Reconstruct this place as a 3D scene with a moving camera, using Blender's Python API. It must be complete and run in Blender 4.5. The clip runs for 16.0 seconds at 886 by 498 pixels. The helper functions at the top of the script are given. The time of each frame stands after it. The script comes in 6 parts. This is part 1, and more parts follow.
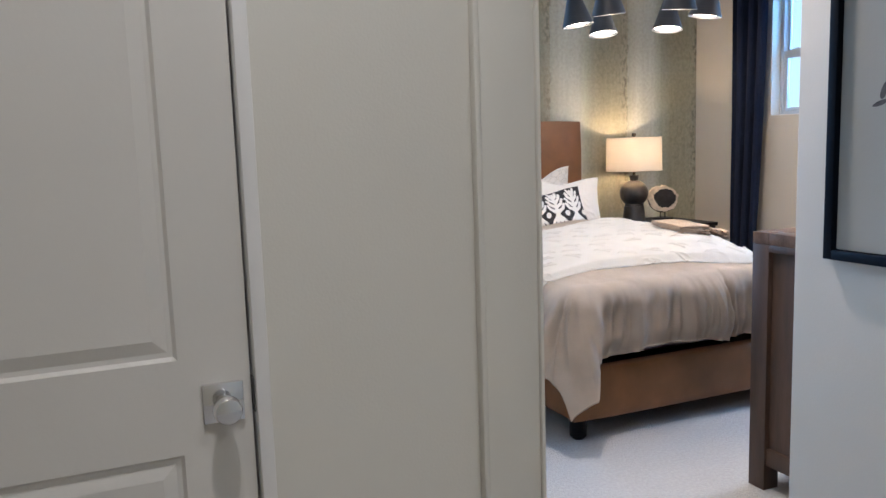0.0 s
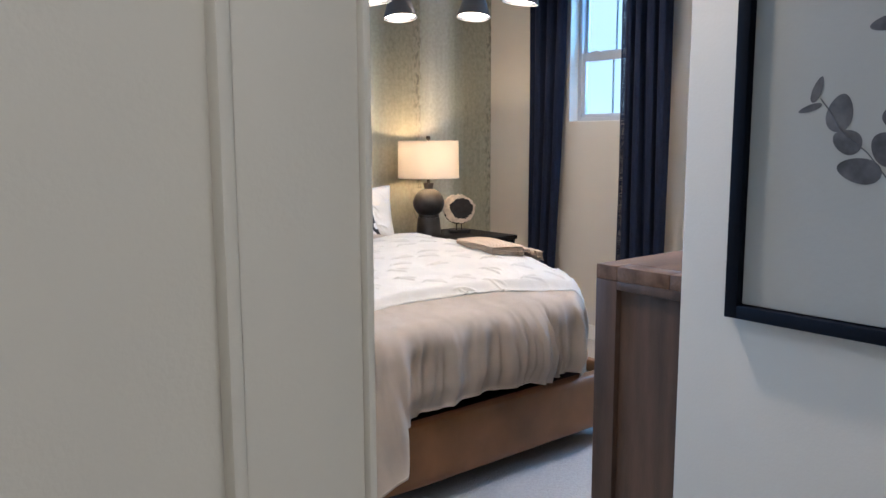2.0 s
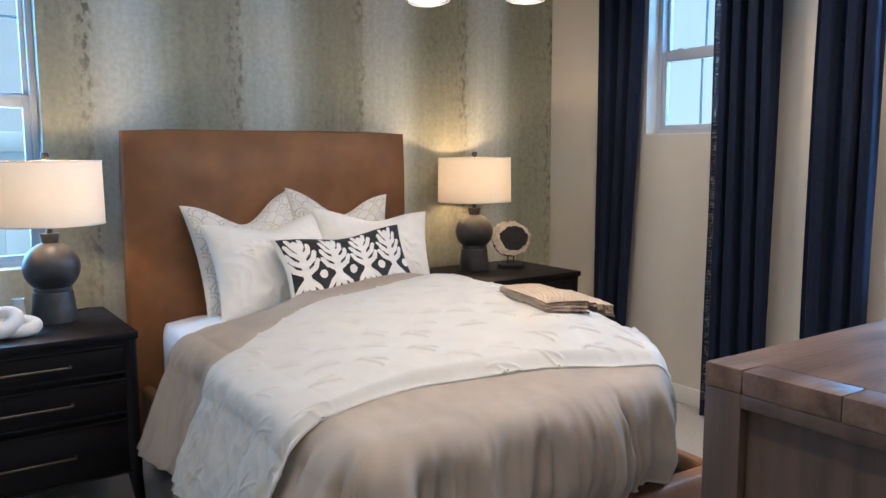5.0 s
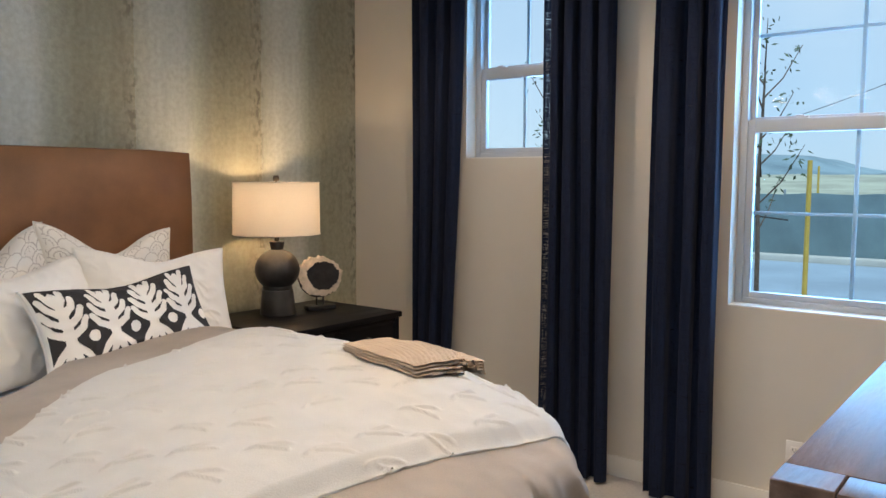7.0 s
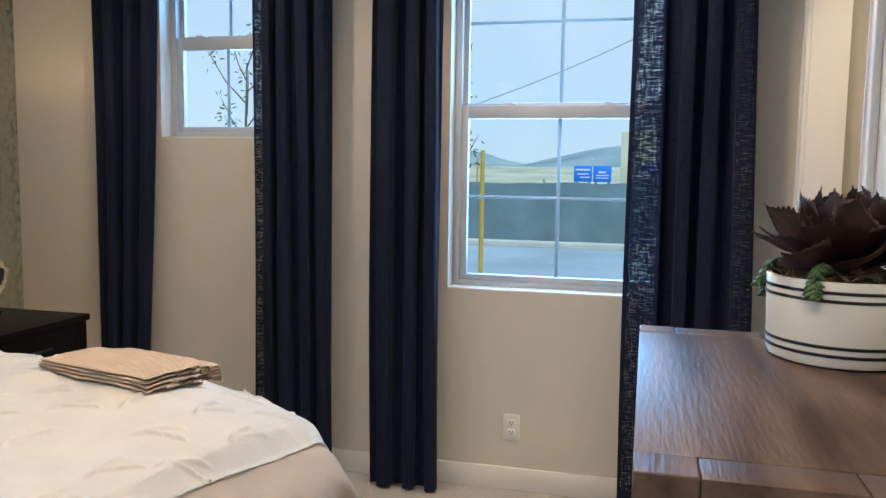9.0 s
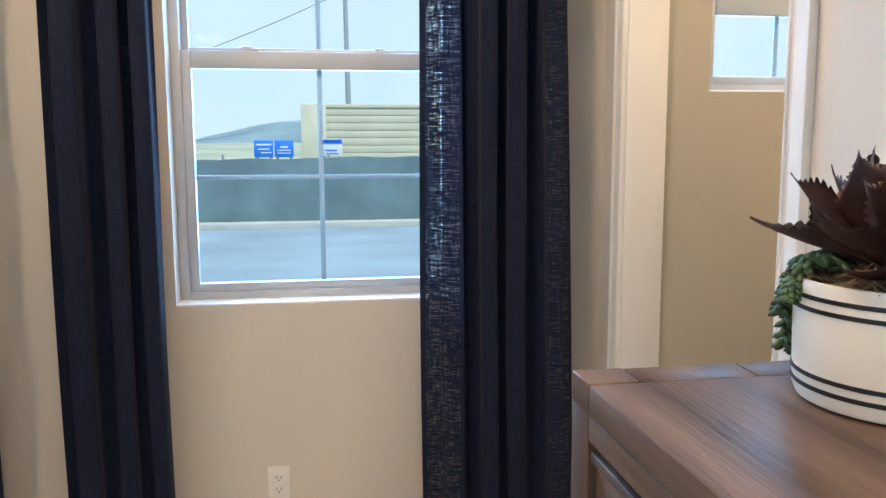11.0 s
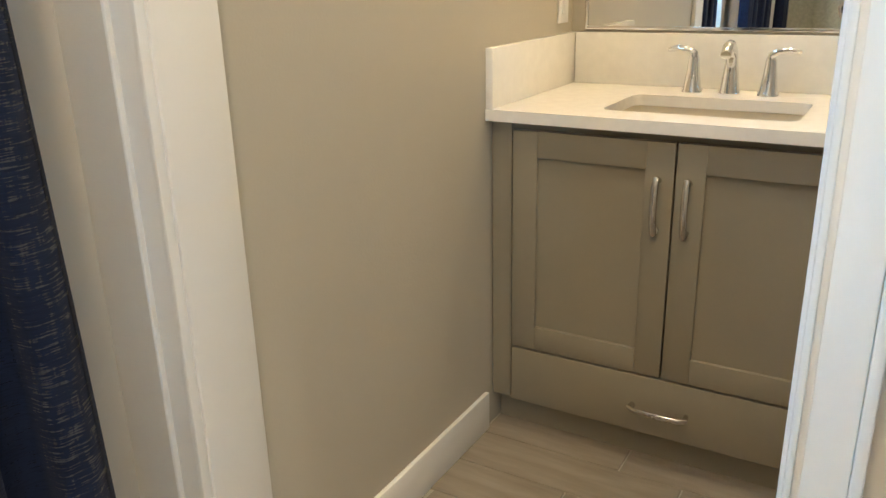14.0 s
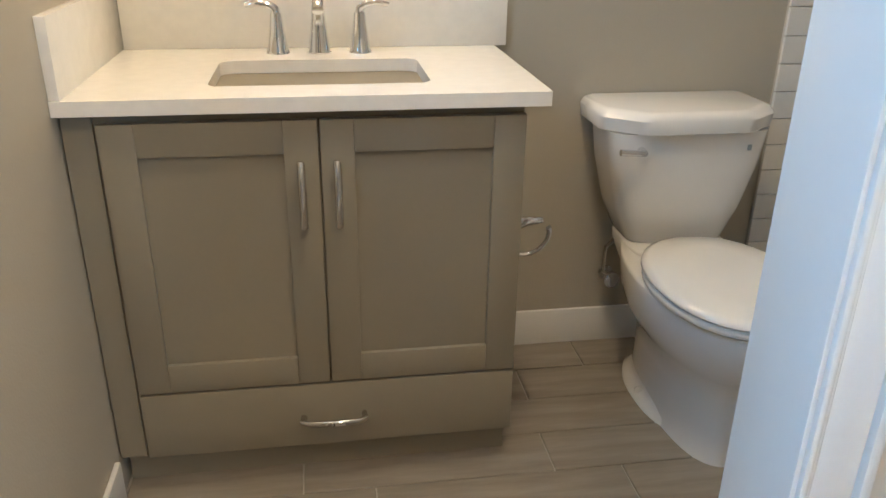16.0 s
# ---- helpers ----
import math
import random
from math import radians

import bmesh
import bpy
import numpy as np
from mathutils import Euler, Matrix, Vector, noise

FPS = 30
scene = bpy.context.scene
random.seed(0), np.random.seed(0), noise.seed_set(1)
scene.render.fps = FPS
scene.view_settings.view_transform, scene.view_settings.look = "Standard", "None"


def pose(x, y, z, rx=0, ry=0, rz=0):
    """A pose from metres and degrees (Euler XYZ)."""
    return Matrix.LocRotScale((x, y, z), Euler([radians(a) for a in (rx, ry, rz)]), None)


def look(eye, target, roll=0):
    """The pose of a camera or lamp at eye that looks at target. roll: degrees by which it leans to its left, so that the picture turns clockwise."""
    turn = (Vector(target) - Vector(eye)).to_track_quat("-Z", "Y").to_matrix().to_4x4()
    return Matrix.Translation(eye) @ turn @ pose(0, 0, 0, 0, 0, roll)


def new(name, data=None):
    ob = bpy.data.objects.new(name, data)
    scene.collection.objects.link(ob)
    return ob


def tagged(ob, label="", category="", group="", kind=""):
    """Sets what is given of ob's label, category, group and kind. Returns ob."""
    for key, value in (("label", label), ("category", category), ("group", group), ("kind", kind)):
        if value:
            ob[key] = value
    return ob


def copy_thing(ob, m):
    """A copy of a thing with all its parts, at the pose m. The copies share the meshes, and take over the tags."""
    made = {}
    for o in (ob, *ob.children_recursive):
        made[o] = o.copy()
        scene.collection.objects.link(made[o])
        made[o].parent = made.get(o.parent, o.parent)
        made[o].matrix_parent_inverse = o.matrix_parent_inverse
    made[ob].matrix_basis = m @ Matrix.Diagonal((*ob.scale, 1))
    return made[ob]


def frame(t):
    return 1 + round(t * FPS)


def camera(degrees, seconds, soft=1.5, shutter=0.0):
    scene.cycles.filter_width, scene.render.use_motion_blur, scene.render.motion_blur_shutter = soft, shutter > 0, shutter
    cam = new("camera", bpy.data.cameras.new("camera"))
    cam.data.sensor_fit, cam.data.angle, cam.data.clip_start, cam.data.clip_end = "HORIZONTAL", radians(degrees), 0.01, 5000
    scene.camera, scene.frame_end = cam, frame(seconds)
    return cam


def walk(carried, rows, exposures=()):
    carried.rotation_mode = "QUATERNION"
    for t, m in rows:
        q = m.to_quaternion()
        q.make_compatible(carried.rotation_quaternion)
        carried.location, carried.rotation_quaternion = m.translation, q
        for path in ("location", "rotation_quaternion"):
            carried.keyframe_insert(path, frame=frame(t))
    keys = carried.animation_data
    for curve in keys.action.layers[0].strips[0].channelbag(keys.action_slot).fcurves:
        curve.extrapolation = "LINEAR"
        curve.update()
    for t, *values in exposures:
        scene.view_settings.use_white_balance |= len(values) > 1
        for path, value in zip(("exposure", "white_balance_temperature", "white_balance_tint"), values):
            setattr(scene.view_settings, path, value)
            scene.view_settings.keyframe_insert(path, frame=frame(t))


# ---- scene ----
cam = camera(58.4, 16.0)
PATH = [
    (0, (0.067, 0.013, 1.363), (0.847, 1.835, 1.098), -1.9),
    (0.5, (0.067, 0.187, 1.369), (1.034, 1.915, 1.084), -1.4),
    (1, (0.173, 0.378, 1.368), (1.283, 2.016, 1.077), -0.9),
    (1.5, (0.297, 0.549, 1.365), (1.502, 2.12, 1.079), -0.4),
    (2, (0.443, 0.741, 1.375), (1.697, 2.274, 1.098), -0.2),
    (2.5, (0.572, 0.875, 1.377), (1.828, 2.407, 1.106), -0.1),
    (3, (0.724, 0.959, 1.381), (1.945, 2.518, 1.103), 0.1),
    (3.5, (0.884, 1.032, 1.38), (2.03, 2.646, 1.09), 0.1),
    (3.7, (0.919, 1.057, 1.378), (2.036, 2.691, 1.086), 0.1),
    (5.8, (1.205, 1.675, 1.391), (2.373, 3.287, 1.196), 0.0),
    (6, (1.231, 1.745, 1.387), (2.447, 3.322, 1.201), 0.2),
    (6.5, (1.266, 1.882, 1.38), (2.649, 3.316, 1.202), 0.2),
    (7, (1.293, 2.043, 1.378), (2.865, 3.266, 1.201), 0.2),
    (7.5, (1.309, 2.186, 1.379), (3.042, 3.17, 1.205), 0.3),
    (8, (1.309, 2.257, 1.383), (3.15, 3.02, 1.206), 0.4),
    (8.2, (1.308, 2.274, 1.377), (3.176, 2.965, 1.2), 0.5),
    (10.3, (1.835, 2.531, 1.337), (3.817, 2.649, 1.092), 0.5),
    (10.5, (1.934, 2.597, 1.337), (3.918, 2.609, 1.09), 0.3),
    (11, (2.182, 2.709, 1.329), (4.141, 2.396, 1.075), -0.2),
    (11.5, (2.491, 2.731, 1.332), (4.374, 2.113, 1.069), -1.0),
    (12, (2.746, 2.657, 1.332), (4.522, 1.786, 1.036), -1.5),
    (12.5, (3.024, 2.652, 1.351), (4.653, 1.555, 0.973), -2.4),
    (13, (3.219, 2.654, 1.268), (4.682, 1.36, 0.838), -2.1),
    (13.5, (3.42, 2.571, 1.224), (4.665, 1.103, 0.682), -1.9),
    (14, (3.588, 2.529, 1.225), (4.56, 0.91, 0.565), -1.4),
    (14.5, (3.755, 2.497, 1.227), (4.45, 0.773, 0.49), -1.1),
    (15, (3.879, 2.48, 1.222), (4.273, 0.678, 0.451), -0.5),
    (15.5, (3.969, 2.391, 1.232), (4.012, 0.556, 0.438), 0.3),
    (16, (4.029, 2.269, 1.237), (3.739, 0.46, 0.435), 0.8),
]
EXPOSURES = [(0, 1.08, 5450, 15), (3.5, 0.97, 5400, 14), (6, 0.7, 5750, 13), (8, 0.58, 6150, 14), (10.5, 0.9, 5850, 11), (11, 0.93, 6400, 15), (12, 0.67, 8500, 31), (12.5, 0.55, 9500, 39), (13, 0.68, 8300, 26), (13.5, 0.98, 6900, 10), (14, 1.2, 6150, 6), (14.5, 1.35, 6350, 10), (15.5, 1.2, 5800, 7), (16, 1.14, 5700, 9)]
# white balance and exposure follow the clip's own camera
walk(cam, [(t, look(eye, target, roll)) for t, eye, target, roll in PATH], EXPOSURES)

# ---- world and light ----
world = bpy.data.worlds.new("sky")
scene.world = world
world.use_nodes = True
wn = world.node_tree
sky = wn.nodes.new("ShaderNodeTexSky")
sky.sky_type, sky.sun_disc = "NISHITA", False
sky.sun_elevation, sky.sun_rotation = radians(58), radians(244)
sky.air_density, sky.dust_density, sky.ozone_density = 1.0, 0.6, 3.0
bg = wn.nodes["Background"]
bg.inputs[1].default_value = 0.105
# a thin even overcast over the blue
wtc = wn.nodes.new("ShaderNodeTexCoord")
wno = wn.nodes.new("ShaderNodeTexNoise")
wno.inputs["Scale"].default_value, wno.inputs["Detail"].default_value = 2.6, 4
wn.links.new(wtc.outputs["Generated"], wno.inputs["Vector"])
wra = wn.nodes.new("ShaderNodeValToRGB")
wra.color_ramp.elements[0].position, wra.color_ramp.elements[1].position = 0.35, 0.65
wra.color_ramp.elements[0].color, wra.color_ramp.elements[1].color = (3.8, 4.5, 5.1, 1), (5.0, 5.2, 5.3, 1)
wn.links.new(wno.outputs[0], wra.inputs[0])
wmx = wn.nodes.new("ShaderNodeMix")
wmx.data_type = "RGBA"
wmx.inputs[0].default_value = 0.9
wn.links.new(sky.outputs[0], wmx.inputs[6])
wn.links.new(wra.outputs[0], wmx.inputs[7])
wn.links.new(wmx.outputs[2], bg.inputs[0])


def lamp(name, kind, m, watts, colour, **more):
    data = bpy.data.lights.new(name, kind)
    data.energy, data.color = watts, colour
    for key, value in more.items():
        if key == "size":
            data.size = value
        if key == "radius":
            data.shadow_soft_size = value
        if key == "angle":
            data.angle = value
        if key == "spot":
            data.spot_size, data.spot_blend = value
        if key == "rect":
            data.shape, data.size, data.size_y = "RECTANGLE", value[0], value[1]
    ob = new(name, data)
    ob.matrix_world = m
    return ob


lamp("sun", "SUN", look((0, 0, 50), (25, 12, 5)), 2.2, (1.0, 0.97, 0.92), angle=radians(12))
WARM = (1.0, 0.66, 0.33)
DAY = (0.30, 0.62, 1.0)
# sky light entering through the three bedroom windows and the bathroom window
lamp("window_light", "AREA", look((5.25, 2.70, 1.72), (0, 2.70, 1.1)), 46, DAY, rect=(1.0, 1.6))
lamp("window_light", "AREA", look((5.25, 4.25, 2.05), (0, 4.25, 1.5)), 16, DAY, rect=(0.6, 0.9))
lamp("window_light", "AREA", look((1.20, 5.9, 1.72), (1.20, 0, 1.2)), 50, DAY, rect=(1.0, 1.6))
lamp("window_light", "AREA", look((4.80, 1.22, 1.80), (3.0, 0.9, 0.2)), 9, DAY, rect=(0.5, 0.5))

# ---- materials ----


def rgb(c):
    return (c[0], c[1], c[2], 1.0)


def mat(name, col, rough=0.6, metal=0.0, var=0.08, scale=6.0, bump=0.04, bscale=80.0, stretch=(1, 1, 1), col2=None, coat=0.0, spec=0.5, sheen=0.0, rvar=0.08, crease=0.0):
    """A surface with colour varied at two scales, uneven gloss and fine relief."""
    m = bpy.data.materials.new(name)
    m.use_nodes = True
    nt = m.node_tree
    N, L = nt.nodes, nt.links
    b = N["Principled BSDF"]
    tc = N.new("ShaderNodeTexCoord")
    mp = N.new("ShaderNodeMapping")
    mp.inputs["Scale"].default_value = stretch
    L.new(tc.outputs["Object"], mp.inputs[0])
    big = N.new("ShaderNodeTexNoise")
    big.inputs["Scale"].default_value, big.inputs["Detail"].default_value = scale, 5
    fine = N.new("ShaderNodeTexNoise")
    fine.inputs["Scale"].default_value, fine.inputs["Detail"].default_value = bscale, 3
    L.new(mp.outputs[0], big.inputs["Vector"])
    L.new(mp.outputs[0], fine.inputs["Vector"])
    ramp = N.new("ShaderNodeValToRGB")
    dark = [v * (1 - var) for v in col]
    light = [min(1, v * (1 + var)) for v in (col2 or col)]
    ramp.color_ramp.elements[0].position, ramp.color_ramp.elements[1].position = 0.3, 0.7
    ramp.color_ramp.elements[0].color, ramp.color_ramp.elements[1].color = rgb(dark), rgb(light)
    L.new(big.outputs[0], ramp.inputs[0])
    mix = N.new("ShaderNodeMix")
    mix.data_type, mix.blend_type = "RGBA", "MULTIPLY"
    mix.inputs[0].default_value = min(1.0, var * 3)
    r2 = N.new("ShaderNodeValToRGB")
    r2.color_ramp.elements[0].color, r2.color_ramp.elements[1].color = (0.75, 0.75, 0.75, 1), (1.1, 1.1, 1.1, 1)
    L.new(fine.outputs[0], r2.inputs[0])
    L.new(ramp.outputs[0], mix.inputs[6])
    L.new(r2.outputs[0], mix.inputs[7])
    L.new(mix.outputs[2], b.inputs["Base Color"])
    rr = N.new("ShaderNodeMapRange")
    rr.inputs[3].default_value, rr.inputs[4].default_value = max(0.02, rough - rvar), min(1, rough + rvar)
    L.new(big.outputs[0], rr.inputs[0])
    L.new(rr.outputs[0], b.inputs["Roughness"])
    b.inputs["Metallic"].default_value = metal
    b.inputs["Coat Weight"].default_value = coat
    b.inputs["Specular IOR Level"].default_value = spec
    b.inputs["Sheen Weight"].default_value = sheen
    if bump:
        bp = N.new("ShaderNodeBump")
        bp.inputs["Strength"].default_value, bp.inputs["Distance"].default_value = bump, 0.01
        L.new(fine.outputs[0], bp.inputs["Height"])
        L.new(bp.outputs[0], b.inputs["Normal"])
        if crease:
            # sharp irregular creases of cloth, a hand's breadth apart
            warp = N.new("ShaderNodeTexNoise")
            warp.noise_type = "RIDGED_MULTIFRACTAL"
            warp.inputs["Scale"].default_value, warp.inputs["Detail"].default_value = 5.0, 4
            cm = N.new("ShaderNodeMapping")
            cm.inputs["Scale"].default_value = (1.5, 1.5, 0.5)
            L.new(tc.outputs["Object"], cm.inputs[0])
            L.new(cm.outputs[0], warp.inputs["Vector"])
            b2 = N.new("ShaderNodeBump")
            b2.inputs["Strength"].default_value, b2.inputs["Distance"].default_value = crease, 0.012
            L.new(warp.outputs[0], b2.inputs["Height"])
            L.new(b2.outputs[0], bp.inputs["Normal"])
    return m


def glow(name, col, strength):
    m = bpy.data.materials.new(name)
    m.use_nodes = True
    b = m.node_tree.nodes["Principled BSDF"]
    b.inputs["Base Color"].default_value = rgb(col)
    b.inputs["Emission Color"].default_value = rgb(col)
    b.inputs["Emission Strength"].default_value = strength
    return m


def glass_mat():
    m = bpy.data.materials.new("window_glass")
    m.use_nodes = True
    N, L = m.node_tree.nodes, m.node_tree.links
    out = N["Material Output"]
    tr = N.new("ShaderNodeBsdfTransparent")
    gl = N.new("ShaderNodeBsdfGlossy")
    gl.inputs["Roughness"].default_value = 0.02
    fr = N.new("ShaderNodeFresnel")
    fr.inputs[0].default_value = 1.09
    mx = N.new("ShaderNodeMixShader")
    tr.inputs[0].default_value = (0.86, 0.96, 1.0, 1)
    L.new(fr.outputs[0], mx.inputs[0])
    L.new(tr.outputs[0], mx.inputs[1])
    L.new(gl.outputs[0], mx.inputs[2])
    L.new(mx.outputs[0], out.inputs[0])
    return m


def linen_mat(name, gap):
    """Navy slub linen: fibres with open gaps between them, light passing through."""
    m = bpy.data.materials.new(name)
    m.use_nodes = True
    N, L = m.node_tree.nodes, m.node_tree.links
    out, b = N["Material Output"], N["Principled BSDF"]
    tc = N.new("ShaderNodeTexCoord")
    heights = []
    for sc in ((24, 24, 430), (150, 150, 20)):
        mp = N.new("ShaderNodeMapping")
        mp.inputs["Scale"].default_value = sc
        L.new(tc.outputs["Object"], mp.inputs[0])
        n = N.new("ShaderNodeTexNoise")
        n.inputs["Scale"].default_value, n.inputs["Detail"].default_value = 1.0, 2
        L.new(mp.outputs[0], n.inputs["Vector"])
        heights.append(n)
    mul = N.new("ShaderNodeMath")
    mul.operation = "ADD"
    L.new(heights[0].outputs[0], mul.inputs[0])
    half = N.new("ShaderNodeMath")
    half.operation = "MULTIPLY"
    half.inputs[1].default_value = 0.42
    L.new(heights[1].outputs[0], half.inputs[0])
    L.new(half.outputs[0], mul.inputs[1])
    hole = N.new("ShaderNodeMapRange")
    hole.inputs[1].default_value, hole.inputs[2].default_value = 0.74, 0.88
    hole.inputs[3].default_value, hole.inputs[4].default_value = 0.0, gap
    L.new(mul.outputs[0], hole.inputs[0])
    ramp = N.new("ShaderNodeValToRGB")
    ramp.color_ramp.elements[0].position, ramp.color_ramp.elements[1].position = 0.3, 0.75
    ramp.color_ramp.elements[0].color, ramp.color_ramp.elements[1].color = (0.005, 0.009, 0.025, 1), (0.014, 0.022, 0.052, 1)
    L.new(heights[0].outputs[0], ramp.inputs[0])
    L.new(ramp.outputs[0], b.inputs["Base Color"])
    b.inputs["Roughness"].default_value = 0.9
    b.inputs["Sheen Weight"].default_value = 0.04
    b.inputs["Specular IOR Level"].default_value = 0.2
    bp = N.new("ShaderNodeBump")
    bp.inputs["Strength"].default_value, bp.inputs["Distance"].default_value = 0.3, 0.003
    L.new(heights[0].outputs[0], bp.inputs["Height"])
    L.new(bp.outputs[0], b.inputs["Normal"])
    tl = N.new("ShaderNodeBsdfTranslucent")
    tl.inputs[0].default_value = (0.006, 0.013, 0.030, 1)
    mx = N.new("ShaderNodeMixShader")
    mx.inputs[0].default_value = 0.14
    L.new(b.outputs[0], mx.inputs[1])
    L.new(tl.outputs[0], mx.inputs[2])
    tr = N.new("ShaderNodeBsdfTransparent")
    m2 = N.new("ShaderNodeMixShader")
    L.new(hole.outputs[0], m2.inputs[0])
    L.new(mx.outputs[0], m2.inputs[1])
    L.new(tr.outputs[0], m2.inputs[2])
    L.new(m2.outputs[0], out.inputs[0])
    return m


def shade_mat():
    m = bpy.data.materials.new("lampshade_linen")
    m.use_nodes = True
    N, L = m.node_tree.nodes, m.node_tree.links
    out = N["Material Output"]
    tc = N.new("ShaderNodeTexCoord")
    n = N.new("ShaderNodeTexNoise")
    n.inputs["Scale"].default_value = 240
    L.new(tc.outputs["Object"], n.inputs["Vector"])
    ramp = N.new("ShaderNodeValToRGB")
    ramp.color_ramp.elements[0].color, ramp.color_ramp.elements[1].color = (0.62, 0.55, 0.46, 1), (0.72, 0.66, 0.56, 1)
    L.new(n.outputs[0], ramp.inputs[0])
    d, t = N.new("ShaderNodeBsdfDiffuse"), N.new("ShaderNodeBsdfTranslucent")
    L.new(ramp.outputs[0], d.inputs[0])
    L.new(ramp.outputs[0], t.inputs[0])
    mx = N.new("ShaderNodeMixShader")
    mx.inputs[0].default_value = 0.15
    L.new(d.outputs[0], mx.inputs[1])
    L.new(t.outputs[0], mx.inputs[2])
    L.new(mx.outputs[0], out.inputs[0])
    return m


def wallpaper_mat():
    """Distressed plaster wallpaper: soft upright bands, pale and grey-green, with dark flaking along some of them."""
    m = bpy.data.materials.new("wallpaper")
    m.use_nodes = True
    N, L = m.node_tree.nodes, m.node_tree.links
    b = N["Principled BSDF"]
    tc = N.new("ShaderNodeTexCoord")

    def noise_at(sx, sz, scale, detail):
        mp = N.new("ShaderNodeMapping")
        mp.inputs["Scale"].default_value = (sx, 0, sz)
        L.new(tc.outputs["Object"], mp.inputs[0])
        n = N.new("ShaderNodeTexNoise")
        n.inputs["Scale"].default_value, n.inputs["Detail"].default_value = scale, detail
        L.new(mp.outputs[0], n.inputs["Vector"])
        return n.outputs[0]

    def ramp(src, *stops):
        r = N.new("ShaderNodeValToRGB")
        while len(r.color_ramp.elements) < len(stops):
            r.color_ramp.elements.new(0.5)
        for e, (p, c) in zip(r.color_ramp.elements, stops):
            e.position, e.color = p, rgb(c)
        L.new(src, r.inputs[0])
        return r.outputs[0]

    def maths(op, a, c):
        k = N.new("ShaderNodeMath")
        k.operation = op
        for i, v in enumerate((a, c)):
            if isinstance(v, (int, float)):
                k.inputs[i].default_value = v
            else:
                L.new(v, k.inputs[i])
        return k.outputs[0]

    sep = N.new("ShaderNodeSeparateXYZ")
    L.new(tc.outputs["Object"], sep.inputs[0])
    wobble = noise_at(3.0, 1.2, 1.0, 3)
    xx = maths("ADD", sep.outputs[0], maths("MULTIPLY", wobble, 0.05))
    saw = maths("FRACT", maths("DIVIDE", maths("ADD", xx, 0.235), 0.71), 0)
    base = ramp(saw, (0.0, (0.40, 0.41, 0.36)), (0.14, (0.50, 0.53, 0.50)), (0.36, (0.49, 0.53, 0.51)), (0.48, (0.34, 0.355, 0.30)), (0.60, (0.275, 0.275, 0.21)), (0.86, (0.30, 0.295, 0.225)), (1.0, (0.35, 0.34, 0.27)))
    streak = ramp(noise_at(9, 0.5, 1.6, 4), (0.30, (0.88, 0.88, 0.88)), (0.70, (1.09, 1.09, 1.08)))
    mx = N.new("ShaderNodeMix")
    mx.data_type, mx.blend_type = "RGBA", "MULTIPLY"
    mx.inputs[0].default_value = 1.0
    L.new(base, mx.inputs[6])
    L.new(streak, mx.inputs[7])
    grain = ramp(noise_at(1, 1, 42, 5), (0.35, (0.89, 0.89, 0.88)), (0.65, (1.07, 1.07, 1.07)))
    m3 = N.new("ShaderNodeMix")
    m3.data_type, m3.blend_type = "RGBA", "MULTIPLY"
    m3.inputs[0].default_value = 1.0
    L.new(mx.outputs[2], m3.inputs[6])
    L.new(grain, m3.inputs[7])
    where = ramp(saw, (0.0, (0.9, 0.9, 0.9)), (0.025, (0.1, 0.1, 0.1)), (0.10, (0, 0, 0)), (0.50, (0, 0, 0)), (0.62, (0.30, 0.30, 0.30)), (0.88, (0.26, 0.26, 0.26)), (0.975, (1, 1, 1)))
    flakes = ramp(noise_at(1.3, 0.8, 26, 7), (0.50, (0, 0, 0)), (0.58, (1, 1, 1)))
    patch = ramp(noise_at(1.4, 0.8, 2.2, 4), (0.35, (0.15, 0.15, 0.15)), (0.65, (1, 1, 1)))
    fac = maths("MULTIPLY", maths("MULTIPLY", where, flakes), maths("MULTIPLY", patch, 0.85))
    m4 = N.new("ShaderNodeMix")
    m4.data_type = "RGBA"
    L.new(fac, m4.inputs[0])
    L.new(m3.outputs[2], m4.inputs[6])
    m4.inputs[7].default_value = (0.085, 0.082, 0.062, 1)
    L.new(m4.outputs[2], b.inputs["Base Color"])
    b.inputs["Roughness"].default_value = 0.62
    bp = N.new("ShaderNodeBump")
    bp.inputs["Strength"].default_value, bp.inputs["Distance"].default_value = 0.25, 0.004
    L.new(noise_at(1, 1, 90, 4), bp.inputs["Height"])
    L.new(bp.outputs[0], b.inputs["Normal"])
    return m


PAINT = mat("wall_paint", (0.60, 0.56, 0.49), 0.7, var=0.02, scale=1.5, bump=0.06, bscale=170)
HALLPAINT = mat("hall_paint", (0.66, 0.63, 0.545), 0.65, var=0.02, scale=1.5, bump=0.05, bscale=190)
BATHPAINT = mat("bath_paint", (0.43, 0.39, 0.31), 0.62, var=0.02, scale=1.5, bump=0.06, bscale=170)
CEIL = mat("ceiling_paint", (0.78, 0.77, 0.74), 0.85, var=0.02, scale=1.5, bump=0.08, bscale=120)
TRIM = mat("trim_paint", (0.72, 0.70, 0.655), 0.38, var=0.015, scale=3, bump=0.015, bscale=120)
DOORPAINT = mat("door_paint", (0.66, 0.63, 0.565), 0.36, var=0.015, scale=3, bump=0.02, bscale=140)
# white bars and frames, greyed in the colour to look backlit against the sky
GRILLEBACKLIT = mat("backlit_grille", (0.40, 0.43, 0.45), 0.7, var=0.02, scale=4, bump=0.0)
VINYLBACKLIT = mat("backlit_window_vinyl", (0.46, 0.50, 0.54), 0.35, var=0.02, scale=4, bump=0.0)
